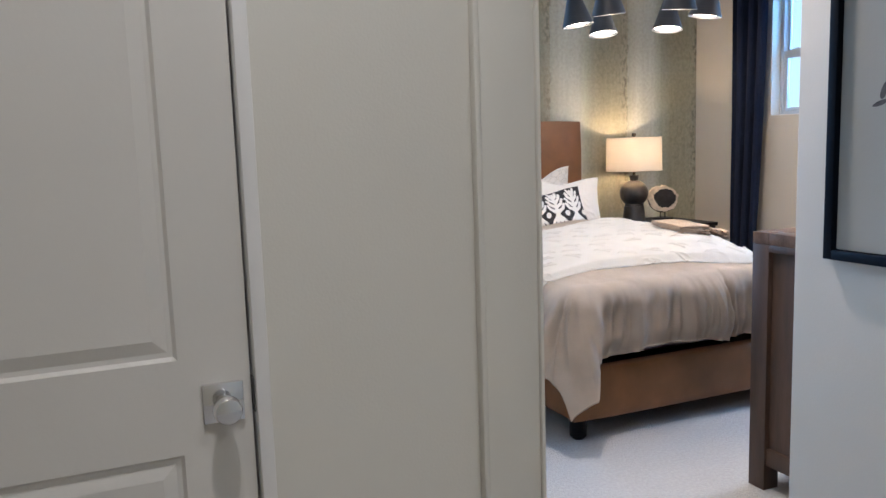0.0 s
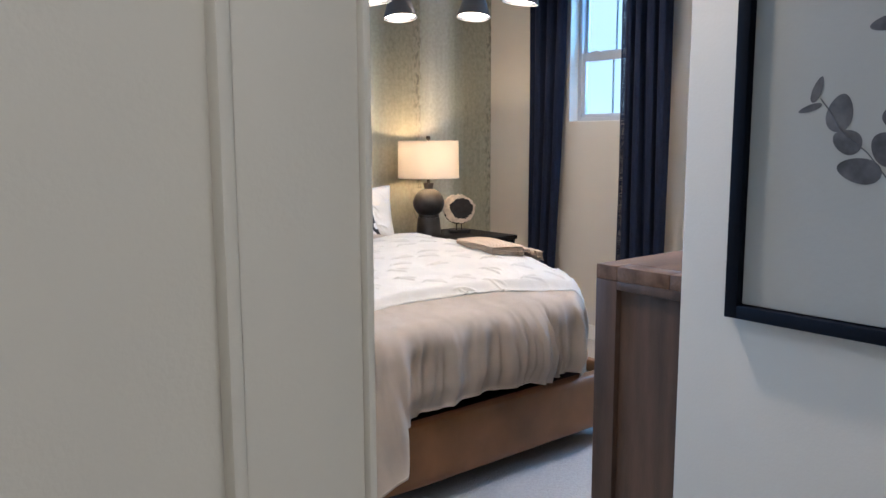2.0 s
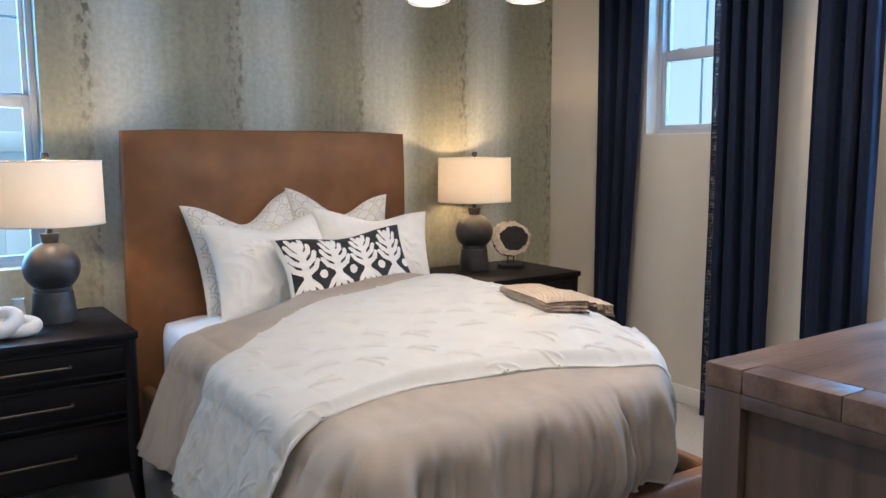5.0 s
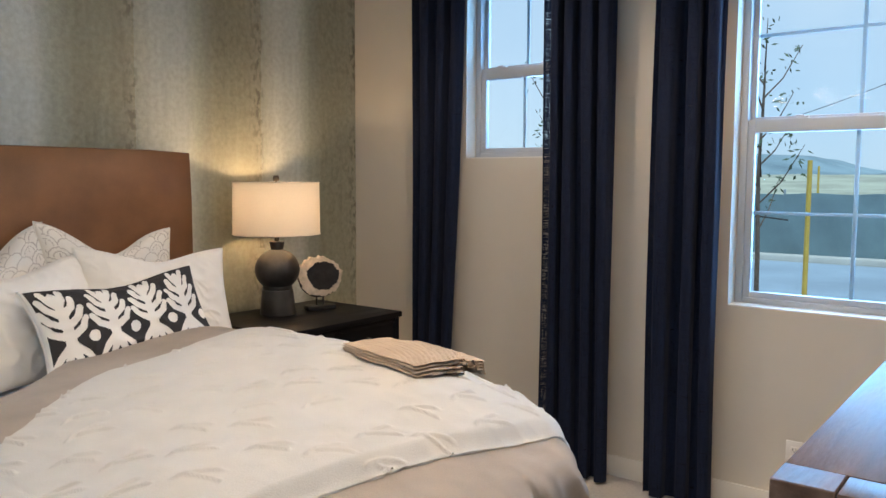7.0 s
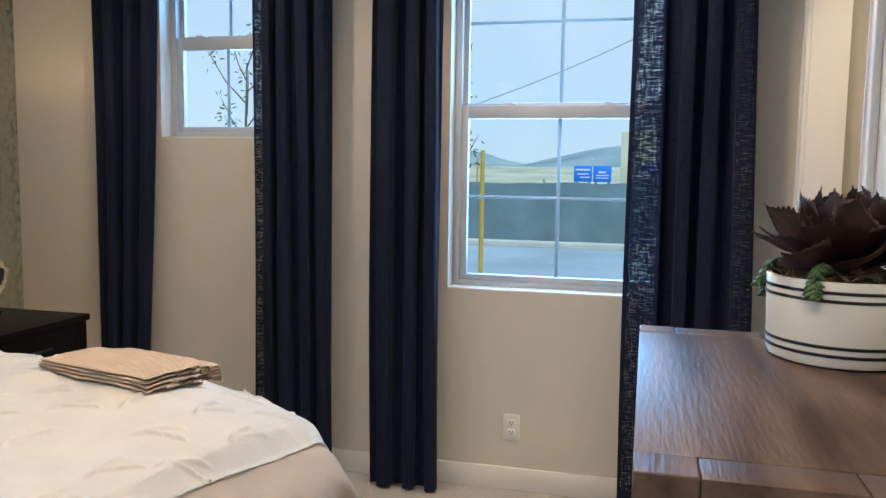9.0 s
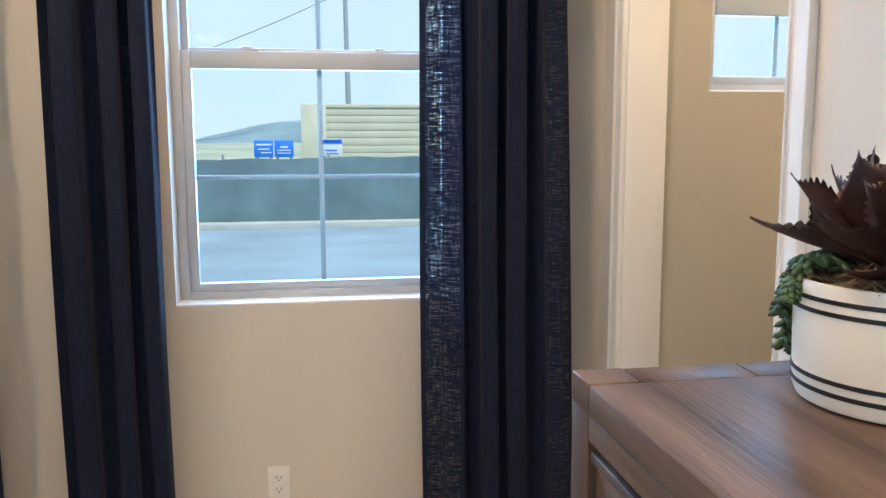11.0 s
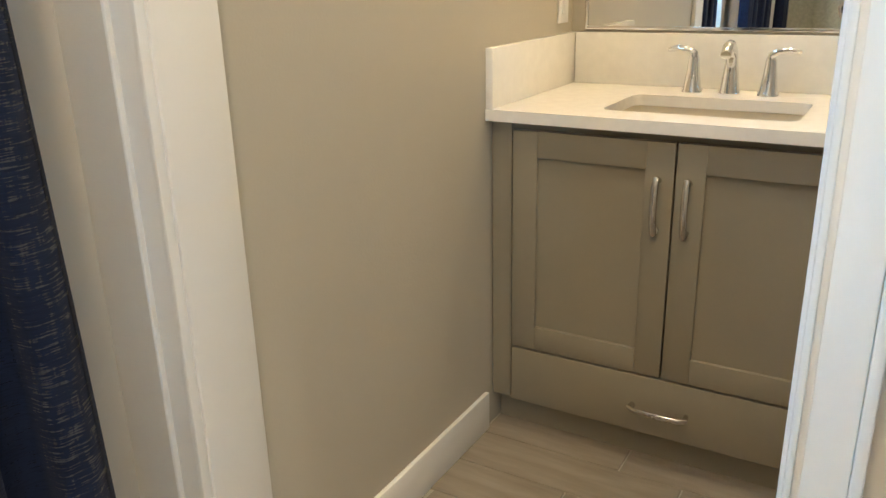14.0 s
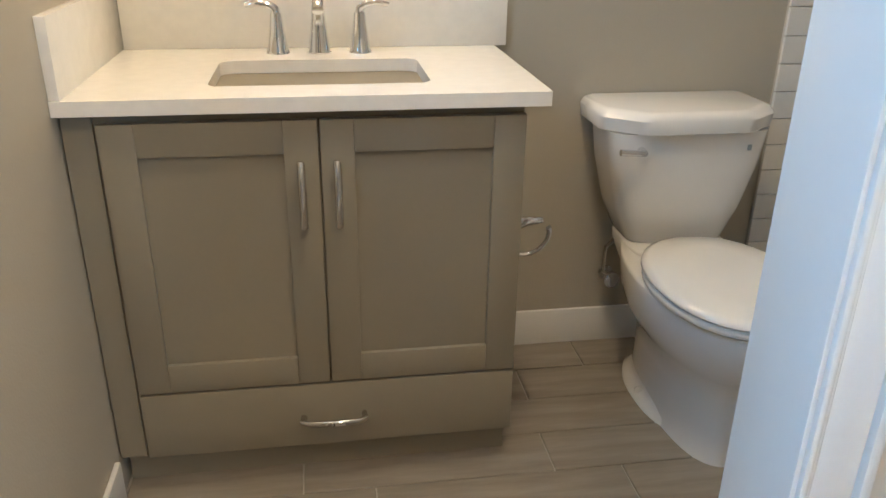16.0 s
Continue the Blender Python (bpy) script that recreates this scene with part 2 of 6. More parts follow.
CARPET = mat("carpet", (0.47, 0.455, 0.435), 0.95, var=0.08, scale=70, bump=1.0, bscale=150)
PLANK = mat("wood_look_tile", (0.245, 0.205, 0.158), 0.42, var=0.10, scale=7, bump=0.05, bscale=70, stretch=(0.5, 4, 1), col2=(0.30, 0.26, 0.205))
GROUT = mat("grout", (0.46, 0.42, 0.35), 0.9, var=0.1, bump=0.1)
TILE = mat("white_tile", (0.74, 0.72, 0.67), 0.15, var=0.03, scale=12, bump=0.01, coat=0.3)
LEATHER = mat("brown_leather", (0.180, 0.080, 0.029), 0.50, spec=0.35, var=0.14, scale=5, bump=0.10, bscale=170, col2=(0.215, 0.098, 0.038))
BLACKWOOD = mat("black_stained_wood", (0.0045, 0.004, 0.005), 0.45, spec=0.16, var=0.25, scale=6, bump=0.05, bscale=60, stretch=(0.4, 6, 6))
DARKMETAL = mat("dark_bronze", (0.10, 0.085, 0.065), 0.35, metal=0.9, var=0.1, bump=0.02)
BLACKMETAL = mat("black_metal", (0.012, 0.012, 0.014), 0.45, var=0.1, bump=0.02)
GUNMETAL = mat("gunmetal_glaze", (0.036, 0.035, 0.036), 0.40, metal=0.3, var=0.35, scale=7, bump=0.06, bscale=40, col2=(0.080, 0.077, 0.075))
CHROME = mat("chrome", (0.80, 0.80, 0.80), 0.09, metal=1.0, var=0.02, bump=0.0, rvar=0.03)
NICKEL = mat("brushed_nickel", (0.60, 0.57, 0.52), 0.26, metal=1.0, var=0.05, bump=0.02)
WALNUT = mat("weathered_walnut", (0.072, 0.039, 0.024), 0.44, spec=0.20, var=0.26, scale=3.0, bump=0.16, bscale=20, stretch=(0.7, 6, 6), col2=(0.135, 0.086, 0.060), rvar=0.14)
# same walnut with upright grain, darkened: the sides' shade is in the colour
WALNUTUPSHADE = mat("weathered_walnut_upright_shaded", (0.044, 0.024, 0.014), 0.50, var=0.28, scale=3.0, bump=0.10, bscale=40, stretch=(6, 6, 0.7), col2=(0.070, 0.039, 0.024))
SHEET = mat("white_sheet", (0.72, 0.73, 0.76), 0.9, var=0.03, scale=8, bump=0.15, bscale=300, crease=0.3)
COVERLET = mat("white_cotton", (0.80, 0.765, 0.70), 0.9, var=0.03, scale=9, bump=0.18, bscale=260, crease=0.52)
TAUPE = mat("taupe_linen", (0.58, 0.49, 0.395), 0.92, var=0.06, scale=10, bump=0.22, bscale=320, crease=0.80)
PILLOWWHITE = mat("pillow_cotton", (0.75, 0.715, 0.65), 0.9, var=0.03, scale=9, bump=0.16, bscale=260, crease=0.35)
INK = mat("charcoal_embroidery", (0.022, 0.019, 0.018), 0.85, var=0.2, scale=60, bump=0.3, bscale=420)
TOWELMAT = mat("tan_linen", (0.38, 0.285, 0.195), 0.9, var=0.08, scale=14, bump=0.25, bscale=330)
NAVY = linen_mat("navy_linen", 0.10)
NAVYSHEER = linen_mat("navy_linen_unlined", 0.48)
NAVYTAIL = linen_mat("navy_linen_thin", 0.2)
SHADE = shade_mat()
GLASS = glass_mat()
WALLPAPER = wallpaper_mat()
PORCELAIN = mat("porcelain", (0.80, 0.78, 0.74), 0.10, var=0.015, bump=0.0, coat=0.5, rvar=0.03)
QUARTZ = mat("quartz_top", (0.78, 0.755, 0.70), 0.12, var=0.03, scale=30, bump=0.0, rvar=0.03)
VANITYPAINT = mat("taupe_cabinet_paint", (0.24, 0.208, 0.15), 0.42, var=0.04, scale=4, bump=0.03, bscale=150)
STONEWHITE = mat("white_ceramic", (0.62, 0.60, 0.57), 0.65, var=0.06, scale=14, bump=0.12, bscale=120)
AGATEDARK = mat("dark_petrified_wood", (0.018, 0.016, 0.017), 0.35, var=0.5, scale=30, bump=0.1, bscale=60)
AGATERIM = mat("pale_bark_rim", (0.60, 0.52, 0.43), 0.6, var=0.25, scale=26, bump=0.3, bscale=60)
GREEN = mat("green_leaf", (0.035, 0.085, 0.035), 0.45, var=0.35, scale=14, bump=0.05, col2=(0.075, 0.15, 0.06))
AGAVE = mat("maroon_agave_leaf", (0.060, 0.030, 0.026), 0.45, var=0.35, scale=14, bump=0.1, bscale=60, col2=(0.105, 0.055, 0.045))
SEDUM = mat("sedum_leaf", (0.032, 0.070, 0.024), 0.5, var=0.3, scale=40, bump=0.02, col2=(0.065, 0.115, 0.040))
MOSS = mat("dried_moss", (0.20, 0.12, 0.06), 0.95, var=0.35, scale=60, bump=0.5, bscale=160)
POTWHITE = mat("white_glazed_pot", (0.66, 0.62, 0.53), 0.3, var=0.03, bump=0.02)
POTBLACK = mat("black_glaze_stripe", (0.008, 0.008, 0.010), 0.35, var=0.1, bump=0.0)
PAPER = mat("art_paper", (0.36, 0.37, 0.355), 0.8, var=0.02, bump=0.05)
WASH = mat("charcoal_wash", (0.055, 0.057, 0.064), 0.9, var=0.4, scale=18, bump=0.0, col2=(0.105, 0.108, 0.118))
BLACKFRAME = mat("black_frame", (0.003, 0.005, 0.011), 0.5, spec=0.12, var=0.2, bump=0.03)
OUTLETMAT = mat("white_plastic", (0.74, 0.72, 0.68), 0.4, var=0.01, bump=0.0)
SLOT = mat("dark_slot", (0.02, 0.02, 0.02), 0.7, var=0.05, bump=0.0)
BULB = glow("bulb_glow", (1.0, 0.90, 0.76), 2.6)
# asphalt far paler and bluer than its own grey: bright haze painted in
HAZEASPHALT = mat("asphalt", (0.25, 0.32, 0.38), 0.75, var=0.15, scale=0.6, bump=0.3, bscale=40)
CONCRETE = mat("concrete", (0.42, 0.42, 0.38), 0.85, var=0.1, scale=2, bump=0.2, bscale=30)
MULCH = mat("bark_mulch", (0.14, 0.085, 0.05), 0.95, var=0.45, scale=14, bump=1.0, bscale=40, col2=(0.26, 0.17, 0.10))
DRYGRASS = mat("dry_ground", (0.36, 0.37, 0.28), 0.95, var=0.25, scale=0.15, bump=0.2, bscale=2)
# hills and fence screen carry the blue of distance haze in their colour
HAZEHILL = mat("hazed_hill_scrub", (0.16, 0.24, 0.28), 0.95, var=0.30, scale=0.03, bump=0.3, bscale=0.4, col2=(0.21, 0.29, 0.32))
HAZEFENCE = mat("hazed_fence_screen", (0.25, 0.35, 0.39), 0.85, var=0.15, scale=1.2, bump=0.15, bscale=40)
BLOCK = mat("beige_block", (0.58, 0.55, 0.42), 0.9, var=0.08, scale=1.5, bump=0.2, bscale=24)
BLUESIGN = mat("blue_sign", (0.02, 0.20, 0.72), 0.5, var=0.03, bump=0.0)
WHITESIGN = mat("white_sign", (0.72, 0.73, 0.74), 0.5, var=0.03, bump=0.0)
YELLOWWOOD = mat("lodgepole", (0.50, 0.36, 0.07), 0.8, var=0.15, bump=0.1)
BARK = mat("young_bark", (0.11, 0.085, 0.065), 0.9, var=0.3, scale=20, bump=0.3)
FOLIAGE = mat("small_leaves", (0.05, 0.085, 0.04), 0.6, var=0.3, scale=10, bump=0.0)
STEELPOLE = mat("galvanised_pole", (0.32, 0.36, 0.38), 0.5, metal=0.3, var=0.05, bump=0.0)
WIREMAT = mat("wire_sheath", (0.03, 0.03, 0.03), 0.6, var=0.05, bump=0.0)
WHITEFENCE = mat("white_vinyl_fence", (0.74, 0.76, 0.77), 0.5, var=0.03, scale=2, bump=0.02)
EXTERIOR = mat("stucco", (0.48, 0.45, 0.39), 0.9, var=0.06, bump=0.3, bscale=50)

m_mirror = bpy.data.materials.new("mirror_silver")
m_mirror.use_nodes = True
_b = m_mirror.node_tree.nodes["Principled BSDF"]
_b.inputs["Base Color"].default_value, _b.inputs["Metallic"].default_value, _b.inputs["Roughness"].default_value = (0.9, 0.91, 0.9, 1), 1.0, 0.01

# ---- building helpers ----


def mesh_of(name, bm, material, smooth=0.7):
    me = bpy.data.meshes.new(name)
    bmesh.ops.recalc_face_normals(bm, faces=bm.faces)
    bm.to_mesh(me)
    bm.free()
    for k in (material if isinstance(material, (list, tuple)) else [material]):
        me.materials.append(k)
    if smooth:
        for p in me.polygons:
            p.use_smooth = max(abs(c) for c in p.normal) < 0.99999
        me.set_sharp_from_angle(angle=smooth)
    return me


def thing(name, m, label, category, group="", kind=""):
    ob = new(name)
    ob.empty_display_size = 0.1
    ob.matrix_world = m
    return tagged(ob, label, category, group, kind)


def part(name, bm, material, parent, label="", smooth=0.7):
    ob = new(name, mesh_of(name, bm, material, smooth))
    ob.parent = parent
    return tagged(ob, label)


def solid(name, bm, material, label, category, m=None, group="", kind="", smooth=0.7):
    ob = new(name, mesh_of(name, bm, material, smooth))
    if m is not None:
        ob.matrix_world = m
    return tagged(ob, label, category, group, kind)


def box(x0, x1, y0, y1, z0, z1, bev=0.0, seg=2, bm=None):
    own = bmesh.new()
    r = bmesh.ops.create_cube(own, size=1.0)
    for v in r["verts"]:
        v.co = Vector((x0 + (v.co.x + 0.5) * (x1 - x0), y0 + (v.co.y + 0.5) * (y1 - y0), z0 + (v.co.z + 0.5) * (z1 - z0)))
    if bev:
        bmesh.ops.bevel(own, geom=own.edges[:], offset=bev, segments=seg, affect="EDGES", profile=0.5)
    return merge(bm, own)


def merge(bm, own):
    if bm is None:
        return own
    seen = {}
    for v in own.verts:
        seen[v] = bm.verts.new(v.co)
    for f in own.faces:
        g = bm.faces.new([seen[v] for v in f.verts])
        g.material_index = f.material_index
    own.free()
    return bm


def boxes(*dims, bev=0.0, seg=2):
    bm = bmesh.new()
    for d in dims:
        box(*d, bev=bev, seg=seg, bm=bm)
    return bm


def lathe(profile, steps=40, bm=None, at=(0, 0, 0), arc=1.0):
    """A turned shape from (radius, height) pairs."""
    own = bmesh.new()
    rings = []
    for r, z in profile:
        rings.append([own.verts.new((at[0] + r * math.cos(2 * math.pi * arc * i / steps), at[1] + r * math.sin(2 * math.pi * arc * i / steps), at[2] + z)) for i in range(steps)])
    for a, c in zip(rings, rings[1:]):
        for i in range(steps):
            j = (i + 1) % steps
            own.faces.new((a[i], a[j], c[j], c[i]))
    if profile[0][0] > 1e-4:
        own.faces.new(rings[0][::-1])
    if profile[-1][0] > 1e-4:
        own.faces.new(rings[-1])
    bmesh.ops.remove_doubles(own, verts=own.verts, dist=1e-5)
    return merge(bm, own)


def tube(points, radius, steps=10, bm=None, closed=False, flat=1.0):
    """A bent rod along points; radius is one number or one a point."""
    own = bmesh.new()
    pts = [Vector(p) for p in points]
    rings, side = [], None
    for i, p in enumerate(pts):
        a = pts[i - 1] if (i or closed) else p
        c = pts[(i + 1) % len(pts)] if (i < len(pts) - 1 or closed) else p
        d = (c - a).normalized()
        if side is None:
            side = d.orthogonal().normalized()
        side = (side - d * side.dot(d)).normalized()
        up = d.cross(side)
        r = radius[i] if isinstance(radius, (list, tuple)) else radius
        rings.append([own.verts.new(p + r * (math.cos(2 * math.pi * k / steps) * side + flat * math.sin(2 * math.pi * k / steps) * up)) for k in range(steps)])
    n = len(rings)
    for i in range(n if closed else n - 1):
        a, c = rings[i], rings[(i + 1) % n]
        for k in range(steps):
            own.faces.new((a[k], a[(k + 1) % steps], c[(k + 1) % steps], c[k]))
    if not closed:
        own.faces.new(rings[0][::-1])
        own.faces.new(rings[-1])
    return merge(bm, own)


def sheet(nu, nv, f, bm=None, thick=0.0):
    """A surface f(u, v) over the unit square; with a thickness it becomes a closed skin."""
    own = bmesh.new()
    g = [[own.verts.new(f(i / nu, j / nv)) for j in range(nv + 1)] for i in range(nu + 1)]
    for i in range(nu):
        for j in range(nv):
            own.faces.new((g[i][j], g[i + 1][j], g[i + 1][j + 1], g[i][j + 1]))
    if thick:
        bmesh.ops.solidify(own, geom=own.faces[:], thickness=thick)
    return merge(bm, own)


def smooth01(a, b, x):
    t = min(1, max(0, (x - a) / (b - a)))
    return t * t * (3 - 2 * t)


def wob(x, y, z=0.0):
    return noise.noise(Vector((x, y, z)))


# ---- the setting ----
FLOOR, TOP = -0.03, 2.74
XE, YN = 4.70, 5.35


def structure(name, bm, material, label, category, smooth=0.0):
    return solid(name, bm, material, label, category, kind="structure", smooth=smooth)


structure("floor", box(-1.6, 5.0, -1.75, 5.65, FLOOR - 0.15, FLOOR), CARPET, "light grey cut-pile carpet over bedroom and hall", "floor")
structure("ceiling", boxes((-1.6, 5.0, -1.75, 5.65, TOP, TOP + 0.12)), CEIL, "plain white painted ceiling", "ceiling")

W2 = (2.235, 3.145, 0.84, 2.38)
W1 = (3.96, 4.54, 1.483, 2.38)
W3 = (0.745, 1.655, 0.87, 2.38)
WB = (0.94, 1.503, 1.497, 2.06)


def pierced_x(x0, x1, y0, y1, holes):
    """A wall across y with rectangular openings (y0, y1, z0, z1)."""
    bm, y = bmesh.new(), y0
    for a, c, lo, hi in sorted(holes):
        box(x0, x1, y, a, FLOOR, TOP, bm=bm)
        if lo > FLOOR:
            box(x0, x1, a, c, FLOOR, lo, bm=bm)
        box(x0, x1, a, c, hi, TOP, bm=bm)
        y = c
    return box(x0, x1, y, y1, FLOOR, TOP, bm=bm)


def pierced_y(y0, y1, x0, x1, holes):
    bm, x = bmesh.new(), x0
    for a, c, lo, hi in sorted(holes):
        box(x, a, y0, y1, FLOOR, TOP, bm=bm)
        if lo > FLOOR:
            box(a, c, y0, y1, FLOOR, lo, bm=bm)
        box(a, c, y0, y1, hi, TOP, bm=bm)
        x = c
    return box(x, x1, y0, y1, FLOOR, TOP, bm=bm)


structure("wall_east", pierced_x(XE, 4.87, 1.69, YN + 0.15, [W1, W2]), PAINT, "greige painted window wall", "wall")
structure("wall_north", pierced_y(YN, YN + 0.15, -0.75, XE - 0.002, [W3]), WALLPAPER, "distressed grey-green striped wallpaper accent wall", "wall")
structure("wall_west", box(-0.90, -0.75, 1.43, YN + 0.15, FLOOR, TOP), PAINT, "plain greige painted wall", "wall")
structure("wall_hall_door", pierced_y(1.31, 1.43, -1.6, 0.810, [(-0.50, 0.28, FLOOR, 2.05)]), HALLPAINT, "cream painted hall wall with a closed door", "wall")
structure("wall_hall_east", box(1.95, 2.07, -1.6, 1.75, FLOOR, TOP, bev=0.006), PAINT, "greige hall wall carrying a framed print", "wall", smooth=0.7)
structure("wall_hall_south", box(-1.6, 1.95, -1.72, -1.6, FLOOR, TOP), HALLPAINT, "plain hall end wall", "wall")
structure("wall_hall_west", box(-1.72, -1.6, -1.72, 1.43, FLOOR, TOP), HALLPAINT, "plain hall side wall", "wall")
BX0, BX1, BTOP = 3.650, 4.492, 2.06
structure("wall_south", pierced_y(1.690, 1.772, 2.07, XE, [(BX0 - 0.02, BX1 + 0.02, FLOOR, BTOP + 0.02)]), PAINT, "greige painted wall with the bathroom doorway", "wall")
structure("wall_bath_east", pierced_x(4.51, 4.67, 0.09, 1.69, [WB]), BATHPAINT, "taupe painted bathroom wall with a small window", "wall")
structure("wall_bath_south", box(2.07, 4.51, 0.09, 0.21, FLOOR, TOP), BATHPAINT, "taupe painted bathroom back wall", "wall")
structure("bath_floor_bed", box(2.07, 4.51, 0.21, 1.69, FLOOR, FLOOR + 0.022), GROUT, "grout bed under the bathroom floor tiles", "floor")

# baseboards: flat boards with an eased top
BB = 0.10


def baseboard(x0, x1, y0, y1, h=BB, z=FLOOR, material=TRIM):
    return structure("baseboard", box(x0, x1, y0, y1, z, z + h, bev=0.004), material, "white painted flat baseboard", "baseboard", smooth=0.7)


baseboard(XE - 0.014, XE, 1.76, YN - 0.016)
baseboard(-0.75, XE - 0.016, YN - 0.014, YN)
baseboard(2.07, BX0 - 0.075, 1.772, 1.786)
baseboard(1.936, 1.95, -1.6, 1.74)
baseboard(0.31, 0.672, 1.296, 1.31)
baseboard(4.496, 4.51, 0.78, 1.62, 0.115, -0.006)
baseboard(2.80, 3.60, 0.21, 0.224, 0.115, -0.006)

# bathroom doorway: jamb boards, door stop and casing with a raised outer band
for x0, x1, y0, y1 in ((BX0 - 0.02, BX0, 1.685, 1.787), (BX1, BX1 + 0.018, 1.648, 1.776)):
    structure("door_jamb", box(x0, x1, y0, y1, FLOOR, BTOP, bev=0.002), TRIM, "white painted bathroom door jamb", "trim", smooth=0.7)
structure("door_jamb", box(BX0 - 0.02, BX1 + 0.018, 1.685, 1.776, BTOP, BTOP + 0.02), TRIM, "white painted bathroom door head", "trim")


def casing(x0, x1, y, out, z0, z1, name="door_casing", paint=TRIM):
    """A casing board on a wall facing out, with a band along both edges."""
    a, c = sorted((y, y + 0.014 * out))
    a2, c2 = sorted((y, y + 0.021 * out))
    bm = boxes((x0 + 0.012, x1 - 0.008, a, c, z0, z1), (x0, x0 + 0.012, a2, c2, z0, z1), (x1 - 0.008, x1, a2, c2, z0, z1), bev=0.003)
    return structure(name, bm, paint, "white painted moulded door casing", "trim", smooth=0.7)


casing(BX0 - 0.074, BX0 - 0.005, 1.772, 1, FLOOR, BTOP + 0.08)
casing(BX1 + 0.006, BX1 + 0.075, 1.772, 1, FLOOR, BTOP + 0.08)
casing(BX0 - 0.005, BX1 + 0.006, 1.772, 1, BTOP + 0.006, BTOP + 0.08)
casing(0.684, 0.817, 1.31, -1, FLOOR, TOP, "corner_casing", HALLPAINT)

# hall door with two sunk panels, set in its opening
door = thing("door_1", pose(0, 0, 0), "closed cream two-panel hall door with chrome knob", "door", kind="structure")


def panel_door(x0, x1, z0, z1, y, panels):
    """Door face at y looking to -y; panels sunk with a wide bevel."""
    bm = bmesh.new()
    xs = sorted({x0, x1, panels[0][0], panels[0][1]})
    zs = sorted({z0, z1, *[p[2] for p in panels], *[p[3] for p in panels]})
    for xa, xb in zip(xs, xs[1:]):
        for za, zb in zip(zs, zs[1:]):
            mid = ((xa + xb) / 2, (za + zb) / 2)
            hit = [p for p in panels if p[0] < mid[0] < p[1] and p[2] < mid[1] < p[3]]
            if not hit:
                vs = [bm.verts.new(c) for c in ((xa, y, za), (xb, y, za), (xb, y, zb), (xa, y, zb))]
                bm.faces.new(vs)
                continue
            loops = []
            for inset, dy in ((0, 0), (0.006, 0.007), (0.014, 0.008), (0.036, 0.001), (0.040, 0.0015)):
                loops.append([bm.verts.new(c) for c in ((xa + inset, y + dy, za + inset), (xb - inset, y + dy, za + inset), (xb - inset, y + dy, zb - inset), (xa + inset, y + dy, zb - inset))])
            for p, q in zip(loops, loops[1:]):
                for i in range(4):
                    bm.faces.new((p[i], p[(i + 1) % 4], q[(i + 1) % 4], q[i]))
            bm.faces.new(loops[-1])
    bmesh.ops.remove_doubles(bm, verts=bm.verts, dist=1e-5)
    box(x0, x1, y + 0.012, y + 0.035, z0, z1, bm=bm)
    for a in (x0, x1):
        vs = [bm.verts.new(c) for c in ((a, y, z0), (a, y + 0.012, z0), (a, y + 0.012, z1), (a, y, z1))]
        bm.faces.new(vs)
    return bm


slab = part("door_leaf", panel_door(-0.48, 0.272, FLOOR + 0.012, 2.03, 1.332, [(-0.36, 0.158, 1.028, 1.92), (-0.36, 0.158, 0.13, 0.868)]), DOORPAINT, door, smooth=0.4)
knob = part("door_knob", lathe([(0.0, 0.0), (0.013, 0.0), (0.013, 0.018), (0.015, 0.024), (0.020, 0.030), (0.0225, 0.038), (0.0225, 0.052), (0.020, 0.057), (0.0, 0.059)], 36), CHROME, door, "polished chrome door knob")
knob.matrix_local = pose(0.225, 1.324, 0.95, 90, 0, 0)
part("rosette", box(0.192, 0.258, 1.322, 1.331, 0.917, 0.983, bev=0.0015), CHROME, door, "square chrome rosette")
part("latch_plate", box(0.2735, 0.278, 1.322, 1.345, 0.925, 0.985, bev=0.001), GUNMETAL, door, "dark latch strike")
structure("door_frame", boxes((0.2765, 0.30, 1.305, 1.435, FLOOR, 2.05), (-0.52, -0.486, 1.305, 1.435, FLOOR, 2.05), (-0.52, 0.30, 1.305, 1.435, 2.034, 2.06), (0.268, 0.276, 1.37, 1.40, FLOOR, 2.03), bev=0.002), TRIM, "cream painted door frame", "trim", smooth=0.7)

# ---- windows: vinyl single-hung with flat bars in the glass ----


